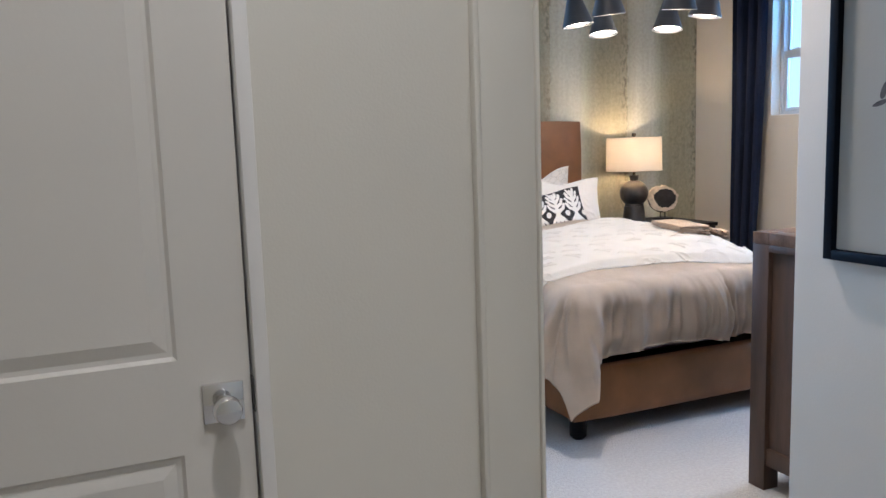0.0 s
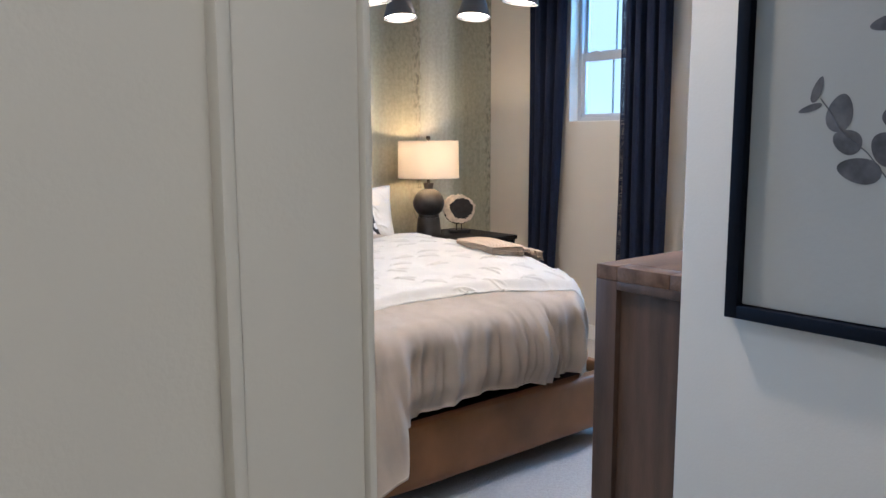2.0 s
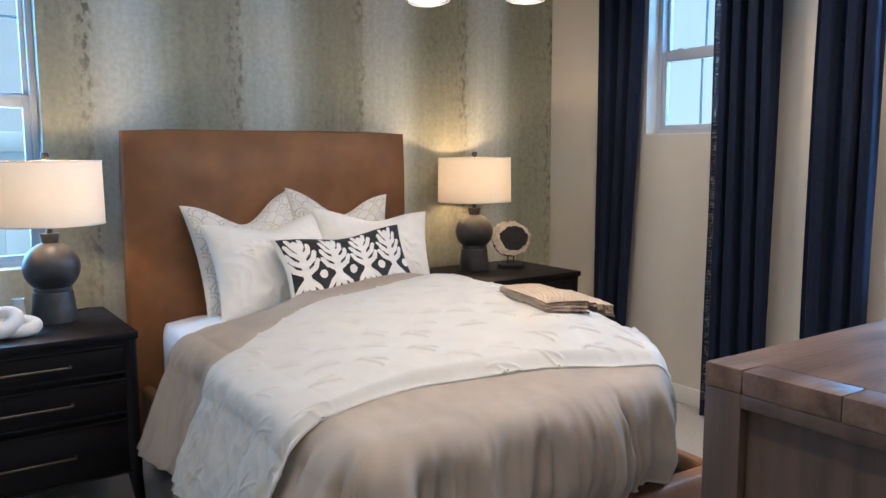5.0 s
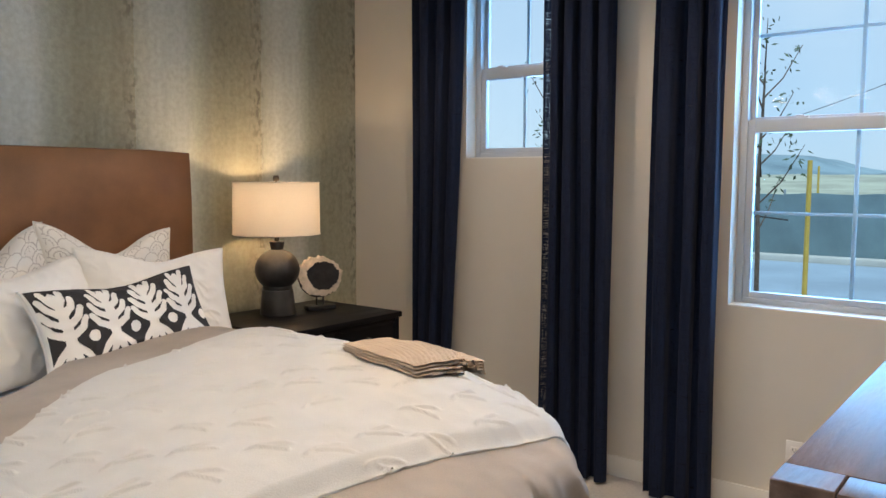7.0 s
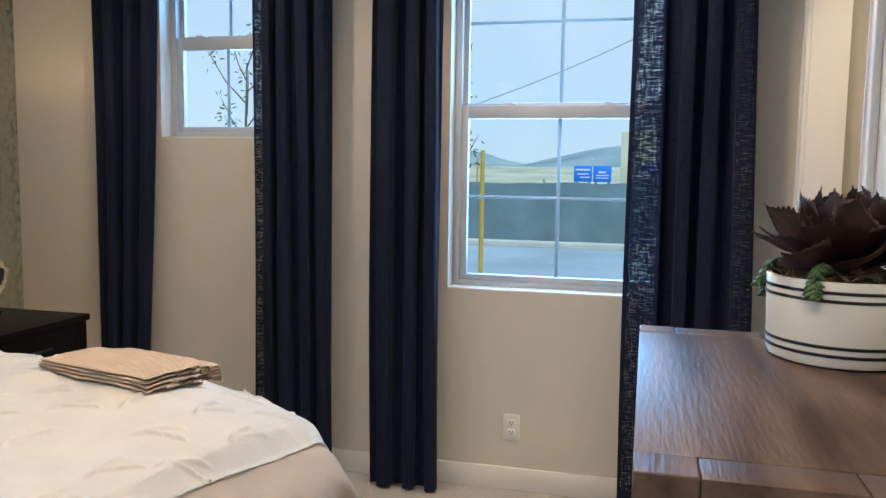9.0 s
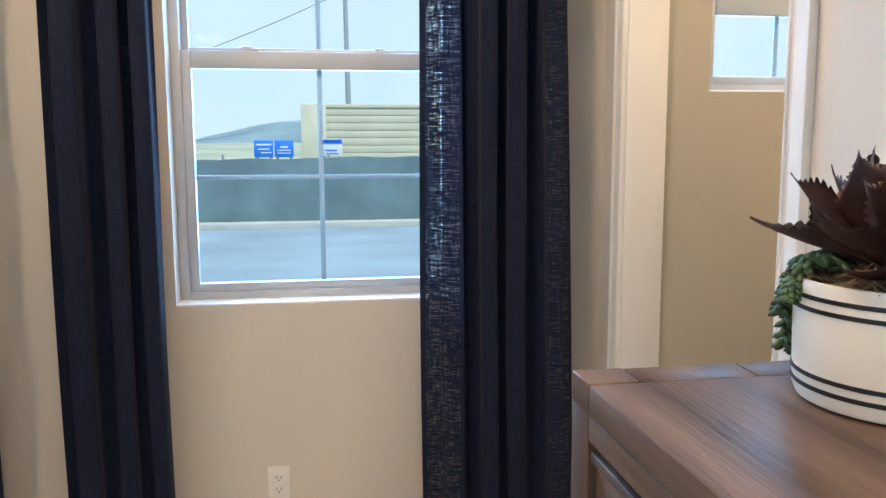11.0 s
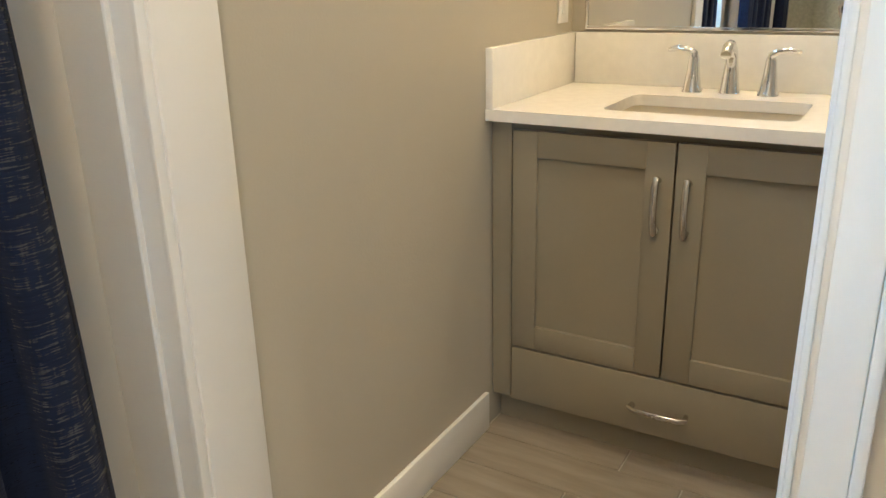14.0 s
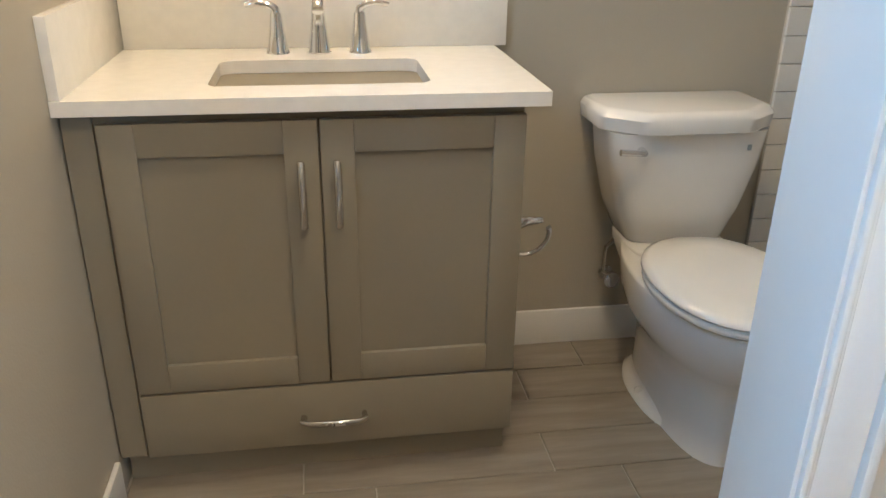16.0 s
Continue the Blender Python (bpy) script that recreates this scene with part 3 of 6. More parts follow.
def window(name, m, w, h, label, sill_drop=0.03, hbars=True, rail=0.5):
    """Local frame: x across the opening from 0 to w, y from the room face outwards, z from the sill."""
    root = thing(name, m, label, "window", kind="structure")
    y0, y1 = 0.085, 0.15
    f = 0.030
    zr = h * rail
    part("window_frame", boxes((0, f, y0, y1, 0, h), (w - f, w, y0, y1, 0, h), (f, w - f, y0, y1, 0, f), (f, w - f, y0, y1, h - f, h), bev=0.003), VINYLBACKLIT, root)
    part("sill", box(0.0, w, 0.002, y0 + 0.004, -0.004, 0.006, bev=0.002), TRIM, root)
    low = part("lower_sash", boxes((f, f + 0.030, y0 + 0.008, y0 + 0.036, f, zr + 0.022), (w - f - 0.030, w - f, y0 + 0.008, y0 + 0.036, f, zr + 0.022), (f + 0.030, w - f - 0.030, y0 + 0.008, y0 + 0.036, f, f + 0.026), (f + 0.030, w - f - 0.030, y0 + 0.006, y0 + 0.038, zr - 0.034, zr + 0.022), bev=0.003), VINYLBACKLIT, root)
    up = part("upper_sash", boxes((f, f + 0.022, y0 + 0.038, y0 + 0.060, zr, h - f), (w - f - 0.022, w - f, y0 + 0.038, y0 + 0.060, zr, h - f), (f + 0.022, w - f - 0.022, y0 + 0.038, y0 + 0.060, h - f - 0.022, h - f), (f + 0.022, w - f - 0.022, y0 + 0.038, y0 + 0.060, zr, zr + 0.034), bev=0.003), VINYLBACKLIT, root)
    for sash, za, zb, yy in ((low, f + 0.026, zr - 0.034, y0 + 0.020), (up, zr + 0.034, h - f - 0.022, y0 + 0.047)):
        pane = part("pane", box(f + 0.02, w - f - 0.02, yy, yy + 0.004, za - 0.004, zb + 0.004), GLASS, sash, smooth=0)
        pane.visible_shadow = False
        bars = boxes((w / 2 - 0.008, w / 2 + 0.008, yy + 0.005, yy + 0.011, za, zb), bev=0.001)
        part("grille_bar", bars, GRILLEBACKLIT, sash)
        if hbars:
            part("grille_bar", box(f + 0.02, w - f - 0.02, yy + 0.0052, yy + 0.0112, (za + zb) / 2 - 0.007, (za + zb) / 2 + 0.007, bev=0.001), GRILLEBACKLIT, sash)
    for x in (w * 0.27, w * 0.73):
        part("sash_lock", boxes((x - 0.022, x + 0.022, y0 + 0.010, y0 + 0.034, zr + 0.022, zr + 0.030), (x - 0.03, x + 0.004, y0 + 0.014, y0 + 0.024, zr + 0.030, zr + 0.036), bev=0.002), VINYLBACKLIT, low)
    return root


WEST_FACING = pose(XE, W2[1], W2[2], 0, 0, -90)
window("window_1", WEST_FACING, W2[1] - W2[0], W2[3] - W2[2], "large white vinyl single-hung window with grilles")
window("window_2", pose(XE, W1[1], W1[2], 0, 0, -90), W1[1] - W1[0], W1[3] - W1[2], "small high white vinyl single-hung window", hbars=False)
window("window_3", pose(W3[0], YN, W3[2]), W3[1] - W3[0], W3[3] - W3[2], "white vinyl single-hung window beside the bed")
window("window_4", pose(4.51, WB[1], WB[2], 0, 0, -90), WB[1] - WB[0], WB[3] - WB[2], "small white vinyl bathroom window", hbars=False)

# ---- outside ----
GZ = -0.30
structure("ground", boxes((5.0, 420, -260, 260, GZ - 0.3, GZ - 0.12), (-60, 5.0, 5.66, 260, GZ - 0.3, GZ - 0.12)), DRYGRASS, "dry open ground", "ground")
structure("planting_bed", sheet(60, 120, lambda u, v: (4.9 + 6.0 * u, -9 + 26 * v, GZ - 0.02 + 0.05 * wob(9 * u * 6, v * 26 * 3) + 0.02 * wob(60 * u, 300 * v)), thick=0.1), MULCH, "brown bark mulch planting bed", "ground", smooth=0.7)
structure("road", box(11.1, 19.3, -120, 120, GZ - 0.14, GZ - 0.08), HAZEASPHALT, "grey asphalt street", "road")
structure("kerb", box(10.85, 11.1, -120, 120, GZ - 0.14, GZ + 0.03, bev=0.02), CONCRETE, "pale concrete kerb", "kerb", smooth=0.7)
structure("kerb", box(19.3, 19.75, -120, 120, GZ - 0.14, GZ + 0.05, bev=0.02), CONCRETE, "pale concrete kerb", "kerb", smooth=0.7)


def hill_at(u, v):
    y = -230 + 460 * v
    ridge = 12.5 - 7.0 * math.exp(-((y - 48) / 22) ** 2) + 4.5 * smooth01(14, -30, y) + 1.5 * wob(y * 0.03, 3.0) + 0.5 * wob(y * 0.12, 7.0)
    x = 180 + 160 * u
    return (x, y, GZ - 0.2 + ridge * 0.92 * smooth01(0.0, 0.75, u) + 0.6 * wob(x * 0.05, y * 0.05))


structure("backdrop_hills", sheet(24, 160, hill_at), HAZEHILL, "low scrub-covered hills on the horizon", "backdrop", smooth=3.0)
structure("graded_slope", sheet(12, 60, lambda u, v: (60 + 70 * u, -60 + 150 * v, GZ - 0.15 + 2.6 * smooth01(0, 1, u) * smooth01(-0.05, 0.4, v) + 0.25 * wob(u * 6, v * 20))), DRYGRASS, "pale graded slope", "ground", smooth=3.0)

fence = thing("construction_fence", pose(21, 0, GZ), "dark green screened construction fence along the street", "fence")
for i in range(-12, 16):
    y0 = 2.4 * i
    part("screen_panel", sheet(2, 10, lambda u, v: (0.02 * math.sin(6 * v) + 0.03 * wob(v * 2, i), y0 + 2.4 * v, -0.12 + u * (1.50 - 0.012 * (y0 - 3) + 0.015 * math.sin(11 * v))), thick=0.01), HAZEFENCE, fence)
    part("post", lathe([(0.03, -0.12), (0.03, 1.5 - 0.012 * (y0 - 3))], 8, at=(0.06, y0, 0)), STEELPOLE, fence)

block = thing("block_enclosure", pose(24, -6, GZ), "beige split-block enclosure wall", "building")
part("wall", box(0.05, 3.0, -14, 8.95, -0.15, 2.75), BLOCK, block)
for k in range(14):
    part("course", box(0, 0.09, -14, 9.0, -0.1 + k * 0.2, 0.088 + k * 0.2, bev=0.008), BLOCK, block)
part("cap", box(-0.03, 3.05, -14.05, 9.05, 2.70, 2.80, bev=0.01), BLOCK, block)
part("pilaster", box(-0.10, 0.06, 8.4, 9.06, -0.1, 2.78, bev=0.01), BLOCK, block)


def sign(name, y0, y1, z0, z1, face, bars, label, x=22.6):
    s = thing(name, pose(x, (y0 + y1) / 2, GZ), label, "sign")
    w, a, c = (y1 - y0) / 2, z0 - GZ, z1 - GZ
    part("board", box(0, 0.03, -w, w, a, c, bev=0.004), face, s)
    for p, q, lo, hi, k in bars:
        part("lettering_bar", box(-0.008, 0.001, w * p, w * q, a + (c - a) * lo, a + (c - a) * hi), k, s)
    for yy in (-w * 0.7, w * 0.7):
        part("post", box(0.03, 0.08, yy - 0.03, yy + 0.03, -0.15, c), STEELPOLE, s)
    return s


sign("site_sign", 3.74, 4.21, 1.10, 1.52, BLUESIGN, [(-0.8, 0.8, 0.70, 0.80, WHITESIGN), (-0.6, 0.6, 0.45, 0.52, WHITESIGN), (-0.8, 0.3, 0.25, 0.31, WHITESIGN)], "blue site sign with white lettering")
sign("site_sign", 3.24, 3.71, 1.10, 1.52, BLUESIGN, [(-0.4, 0.4, 0.55, 0.66, WHITESIGN), (-0.7, 0.7, 0.38, 0.44, WHITESIGN), (-0.7, 0.7, 0.22, 0.27, WHITESIGN)], "blue site sign with white lettering")
sign("notice_sign", 2.02, 2.56, 1.12, 1.56, WHITESIGN, [(-0.98, 0.98, 0.70, 0.97, BLUESIGN), (-0.8, 0.8, 0.80, 0.86, WHITESIGN), (-0.5, 0.6, 0.30, 0.38, BLUESIGN), (-0.6, 0.5, 0.12, 0.18, BLUESIGN)], "white notice sign with a blue heading")

pole = thing("utility_pole", pose(30, 1.5, GZ), "slender galvanised street pole", "street pole")
part("shaft", tube([(0, 0, -0.2), (0.0, 0.05, 4), (0, 0.12, 9)], [0.11, 0.09, 0.06], 10), STEELPOLE, pole)
part("arm", tube([(0, 0.12, 8.7), (-0.4, 0.6, 9.0), (-0.6, 1.6, 9.1)], 0.04, 8), STEELPOLE, pole)
part("service_wire", tube([(-2 + 0.02 * i, 8.5 - 0.55 * i, 2.6 + 0.235 * i + 0.004 * (i - 10) ** 2 - GZ) for i in range(21)], 0.011, 5), WIREMAT, pole, "thin black overhead service wire")


def young_tree(x, y, seed):
    rng = random.Random(seed)
    t = thing("young_tree", pose(x, y, GZ), "sparse young staked street tree", "tree")
    part("trunk", tube([(0, 0, -0.1), (0.02, 0.01, 0.8), (-0.02, 0.02, 1.7), (0.02, 0.0, 2.9)], [0.030, 0.026, 0.020, 0.008], 8), BARK, t)
    leaves = bmesh.new()
    for i in range(13):
        z = 1.15 + 0.14 * i
        a = i * 2.4 + rng.uniform(-0.4, 0.4)
        ln = rng.uniform(0.45, 0.85)
        tip = Vector((math.cos(a) * ln * 0.6, math.sin(a) * ln * 0.6, z + ln * 0.8))
        mid = Vector((math.cos(a) * ln * 0.3, math.sin(a) * ln * 0.3, z + ln * 0.3))
        part("limb", tube([(0, 0, z), mid, tip], [0.010, 0.007, 0.003], 6), BARK, t)
        for k in range(16):
            f = rng.uniform(0.35, 1.05)
            c = mid.lerp(tip, f) + Vector((rng.uniform(-0.10, 0.10), rng.uniform(-0.10, 0.10), rng.uniform(-0.10, 0.10)))
            d = Vector((rng.uniform(-1, 1), rng.uniform(-1, 1), rng.uniform(-1, 0.4))).normalized()
            s = d.orthogonal().normalized() * 0.016
            vs = [leaves.verts.new(c), leaves.verts.new(c + d * 0.035 + s), leaves.verts.new(c + d * 0.08), leaves.verts.new(c + d * 0.035 - s)]
            leaves.faces.new(vs)
    part("crown", leaves, FOLIAGE, t)
    part("tie", tube([(0.0, 0.30, 1.25), (0.02, 0.0, 1.28), (0.0, -0.30, 1.25)], 0.010, 6), WIREMAT, t)
    return t


def stake(x, y, h):
    return solid("tree_stake", tube([(0, 0, -0.1), (0.01, 0.0, h)], [0.028, 0.025], 8), YELLOWWOOD, "yellow lodgepole tree stake", "stake", pose(x, y, GZ), group="tree stakes")


young_tree(10.2, 4.62, 3)
young_tree(10.2, 7.05, 9)
stake(10.2, 4.13, 1.88)
stake(10.2, 5.05, 1.88)
stake(21.6, 6.6, 2.0)

vfence = thing("vinyl_fence", pose(0, 8.6, GZ), "white vinyl privacy fence of the side yard", "fence")
for i in range(30):
    part("picket", box(-3.0 + i * 0.3, -2.704 + i * 0.3, 0, 0.03, 0, 1.72, bev=0.004), WHITEFENCE, vfence)
part("rail", box(-3.0, 6.0, -0.03, 0.06, 1.70, 1.86, bev=0.008), WHITEFENCE, vfence)
part("rail", box(-3.0, 6.0, -0.04, -0.001, 1.40, 1.50, bev=0.008), WHITEFENCE, vfence)
nb = thing("neighbour_house", pose(-1, 12.0, GZ), "pale stucco neighbouring house side", "house")
part("wall", box(-6, 5.5, 0, 5, -0.2, 5.6), WHITEFENCE, nb)
part("roof", box(-6.4, 5.9, -0.5, 5.5, 5.6, 5.9, bev=0.03), EXTERIOR, nb)

# ---- bed ----
bed = thing("bed", pose(2.68, 4.05, FLOOR), "queen bed frame upholstered in brown leather", "bed")
BXC, BY, BZ = 2.68, 4.05, FLOOR


def cushion_box(x0, x1, y0, y1, z0, z1, bev, puff=0.0, seg=4):
    bm = box(x0 - BXC, x1 - BXC, y0 - BY, y1 - BY, z0 - BZ, z1 - BZ)
    bmesh.ops.subdivide_edges(bm, edges=bm.edges[:], cuts=6, use_grid_fill=True)
    cx, cy, cz = (x0 + x1) / 2 - BXC, (y0 + y1) / 2 - BY, (z0 + z1) / 2 - BZ
    hx, hy, hz = (x1 - x0) / 2, (y1 - y0) / 2, (z1 - z0) / 2
    for v in bm.verts:
        p = Vector((v.co.x - cx, v.co.y - cy, v.co.z - cz))
        q = Vector((max(-hx + bev, min(hx - bev, p.x)), max(-hy + bev, min(hy - bev, p.y)), max(-hz + bev, min(hz - bev, p.z))))
        d = p - q
        if d.length > 1e-6:
            p = q + d.normalized() * min(bev, d.length)
        v.co = Vector((cx, cy, cz)) + p
        if puff:
            v.co.y -= puff * (1 - (p.x / hx) ** 2) * (1 - (p.z / hz) ** 2) * (1 if p.y < 0 else 0)
    return bm


part("headboard", cushion_box(1.937, 3.424, 5.118, 5.22, FLOOR + 0.03, 1.497, 0.030, 0.012), LEATHER, bed, smooth=1.2)
part("foot_rail", cushion_box(1.965, 3.40, 2.985, 3.06, 0.065, 0.315, 0.022), LEATHER, bed, smooth=1.2)
part("side_rail", cushion_box(1.965, 2.03, 3.04, 5.13, 0.065, 0.315, 0.022), LEATHER, bed, smooth=1.2)
part("side_rail", cushion_box(3.335, 3.40, 3.04, 5.13, 0.065, 0.315, 0.022), LEATHER, bed, smooth=1.2)
part("slat_deck", box(2.03 - BXC, 3.335 - BXC, 3.06 - BY, 5.12 - BY, 0.20 - BZ, 0.26 - BZ), BLACKWOOD, bed)
for x in (2.03, 3.335):
    for y in (3.06, 5.10):
        part("leg", lathe([(0.028, 0), (0.040, 0.012), (0.042, 0.095)], 20, at=(x - BXC, y - BY, 0)), BLACKWOOD, bed, "black tapered leg")

mat_bm = cushion_box(2.035, 3.29, 3.16, 5.11, 0.262, 0.655, 0.11)
solid("mattress", mat_bm, SHEET, "mattress in a pale blue-white fitted sheet", "mattress", pose(BXC, BY, BZ), smooth=1.2)

# cloths laid over the mattress: (across, along) to a draped surface
TX0, TY0 = 2.02, 3.03


def drape(s, r, top, flare, fold, seed, rad=0.07):
    """s: place across (beyond TX0..TX1 it hangs), r: place along (below TY0 it hangs over the foot)."""
    flare = 0.08 + (flare - 0.08) * smooth01(TX0 + 0.10, TX0 - 0.15, s)
    TX1, TY0 = 3.31, 3.03 + 0.45 * smooth01(2.95, 3.5, s)
    if s > 2.8:
        rad = 0.13
    a = max(0, TX0 - s) + max(0, s - TX1)
    sgn = -1 if s < TX0 else 1
    b = max(0, TY0 - r)
    x = min(max(s, TX0), TX1)
    y = max(r, TY0)
    across = min(1, max(0, (x - TX0) / (TX1 - TX0)))
    crown = math.sin(math.pi * across) ** 0.8 if across < 0.5 else 1 - (2 * across - 1) ** 9
    lift = (0.085 + 0.035 * smooth01(2.5, 3.05, x)) * crown * smooth01(TY0 - 0.15, TY0 + 0.45, y)
    z = top + lift + 0.007 * wob(s * 3, r * 3, seed) + 0.005 * wob(s * 8, r * 8, seed) - 0.007 * abs(wob(s * 5, r * 4, seed + 7)) - 0.003 * abs(wob(s * 14, r * 11, seed + 4))

    def over(d):
        if d <= 0:
            return 0, 0
        arc = rad * math.pi / 2
        if d < arc:
            t = d / rad
            return rad * math.sin(t), rad * (1 - math.cos(t))
        return rad + flare * (d - arc), rad + (d - arc) * math.sqrt(1 - flare * flare)

    hang = (a ** 3 + b ** 3) ** (1 / 3)
    if hang <= 0:
        return x - BXC, y - BY, z - BZ
    away, d = over(hang)
    k = math.hypot(a, b)
    dx, dy = sgn * a / k, -b / k
    # a running place along the rim, so that folds pass round the corners unbroken
    turn = math.atan2(a, b)
    rim = (TX0 if sgn < 0 else TX1) + sgn * (0.16 * turn + max(0, r - TY0)) if a > 0 else s
    wave = fold * smooth01(0.0, 0.17, d)
    q = rim + 0.05 * wob(d * 2.5, rim * 2.0, seed + 4)
    busy = 0.55 + 1.4 * max(0.0, wob(q * 2.3, seed + 11))
    w = 0.40 * wob(q * 4.5, seed, d * 0.8) + busy * (0.9 * (0.3 - abs(wob(q * 10, seed + 6, d * 0.9))) + 0.9 * (0.3 - abs(wob(q * 20, seed + 2, d * 1.2))) * smooth01(0.46, 0.20, d)) + 0.10 * wob(q * 30, d * 8, seed)
    x += dx * (away + wave * w) - 0.25 * wave * dy * wob(q * 9, d * 3, seed + 8)
    y += dy * (away + wave * w) + 0.25 * wave * dx * wob(q * 9, d * 3, seed + 8)
    return x - BXC, y - BY, z - d - BZ


def comforter_at(u, v):
    s0 = 1.52 + 0.04 * smooth01(0.45, 0.2, v)
    s = s0 + u * (3.72 - s0)
    lo = 2.648 - 0.05 * smooth01(2.6, 3.3, s) - 0.16 * smooth01(2.04, 1.86, s)
    r = lo + v * (4.60 - lo)
    head = smooth01(0.75, 1.0, v)
    r += head * v * (-0.20 * math.exp(-((s - 2.2) / 0.28) ** 2) - 0.16 * smooth01(2.1, 1.8, s) + 0.03 * wob(s * 4, 9.0))
    hem = 0.004 * math.sin(s * 17) + 0.022 * wob(s * 3.1, 2.0)
    x, y, z = drape(s, r + hem * smooth01(0.3, 0.0, v), 0.695, 0.34, 0.105, 1.5, 0.11)
    return x, y + 0.030 * smooth01(0.05, 0.0, v) * smooth01(1.95, 2.15, s), z


cf = thing("comforter", pose(BXC, BY, BZ), "rumpled taupe linen comforter hanging over the bed", "comforter")
part("cover", sheet(300, 190, comforter_at, thick=0.012), TAUPE, cf, smooth=3.0)
part("hem_seam", tube([comforter_at(0.005 + 0.99 * k / 300, 0.004) for k in range(301)], 0.002, 6), TAUPE, cf, "stitched hem", smooth=3.0)


def tuft(x, y):
    """Height of the raised double arcs scattered over the coverlet."""
    h = 0.0
    row = math.floor(y / 0.115)
    xs = x + 0.085 * (row % 2)
    col = math.floor(xs / 0.17)
    k = (row * 37 + col * 17) % 11
    if k in (3, 8):
        return 0.0
    cx, cy = (col + 0.5) * 0.17 + 0.02 * math.sin(k), (row + 0.5) * 0.115 + 0.015 * math.cos(k * 2)
    ang = -0.35 + 0.45 * math.sin(k * 1.7)
    dx, dy = xs - cx, y - cy
    px, py = dx * math.cos(ang) + dy * math.sin(ang), -dx * math.sin(ang) + dy * math.cos(ang)
    for off, ln in ((0.010, 0.062), (-0.009, 0.044)):
        e = py - off + 3.4 * px * px + (0.6 * px if off < 0 else 0)
        h = max(h, math.exp(-(e / 0.0046) ** 2) * smooth01(ln, ln * 0.55, abs(px - (0.012 if off < 0 else 0))))
    return h


def coverlet_at(u, v):
    left = 1.50 + 0.03 * v
    s = left + u * (3.70 - left)
    front = 3.118 + 0.10 * smooth01(2.6, 3.3, s) * -1 + 0.11 * smooth01(2.9, 2.1, s) + 0.10 * smooth01(2.0, 1.55, s)
    back = 4.28 + 0.012 * math.sin(s * 9) - 0.36 * smooth01(2.62, 1.9, s) - 0.12 * smooth01(3.0, 3.35, s)
    r = front + v * (back - front)
    edge = smooth01(0.05, 0.0, v)
    x, y, z = drape(s, r, 0.716, 0.36, 0.048, 1.5, 0.12)
    puff = 0.012 * (1 - edge) + 0.006 * wob(s * 6, r * 6, 3.1)
    z += puff - 0.014 * edge
    out = smooth01(TX0, TX0 - 0.12, s)
    t = (0.0085 - 0.004 * out) * tuft(s, r) - 0.003 * abs(wob(s * 9, r * 7, 2.2)) - out * (0.020 * abs(wob(r * 7 + s * 4, s * 5, 5.0)) + 0.012 * abs(wob(r * 15 - s * 6, s * 10, 8.0)))
    z += t * (1 - out)
    x -= t * out + 0.030 * out
    return x, y, z


cv = thing("coverlet", pose(BXC, BY, BZ), "white cotton coverlet with raised arc tufting", "coverlet")
quilt = part("quilt", sheet(520, 300, coverlet_at, thick=0.022), COVERLET, cv, smooth=3.0)
part("edge_seam", tube([Vector(coverlet_at(0.01 + 0.98 * k / 300, 0.008)) - Vector((0, 0, 0.010)) for k in range(301)], [0.0055 + 0.002 * math.sin(k * 0.37) for k in range(301)], 8), COVERLET, cv, "thick folded edge", smooth=3.0)


def pillow_surface(w, h, t, chop=0.0, ear=0.085, tufted=False):
    def f(u, v, side):
        a, c = 2 * u - 1, 2 * v - 1
        bulge = max(0, (1 - abs(a) ** 2.6) * (1 - abs(c) ** 2.6)) ** 0.55
        x = w / 2 * a * (1 - ear * (1 - c * c))
        z = h / 2 * c * (1 - ear * (1 - a * a))
        z -= chop * max(0, c) ** 1.5 * math.exp(-(a / 0.5) ** 2)
        y = -side * (t / 2 * bulge + 0.006 * wob(a * 2.5, c * 2.5, w * 9 + side) * bulge - 0.016 * abs(wob(a * 4 + c * 2, c * 3 - a * 2, w * 5 + side)) * bulge)
        if tufted:
            y -= side * 0.006 * tuft(x * 1.1 + w, z * 0.9) * bulge
        return Vector((x, y, z))
    return f


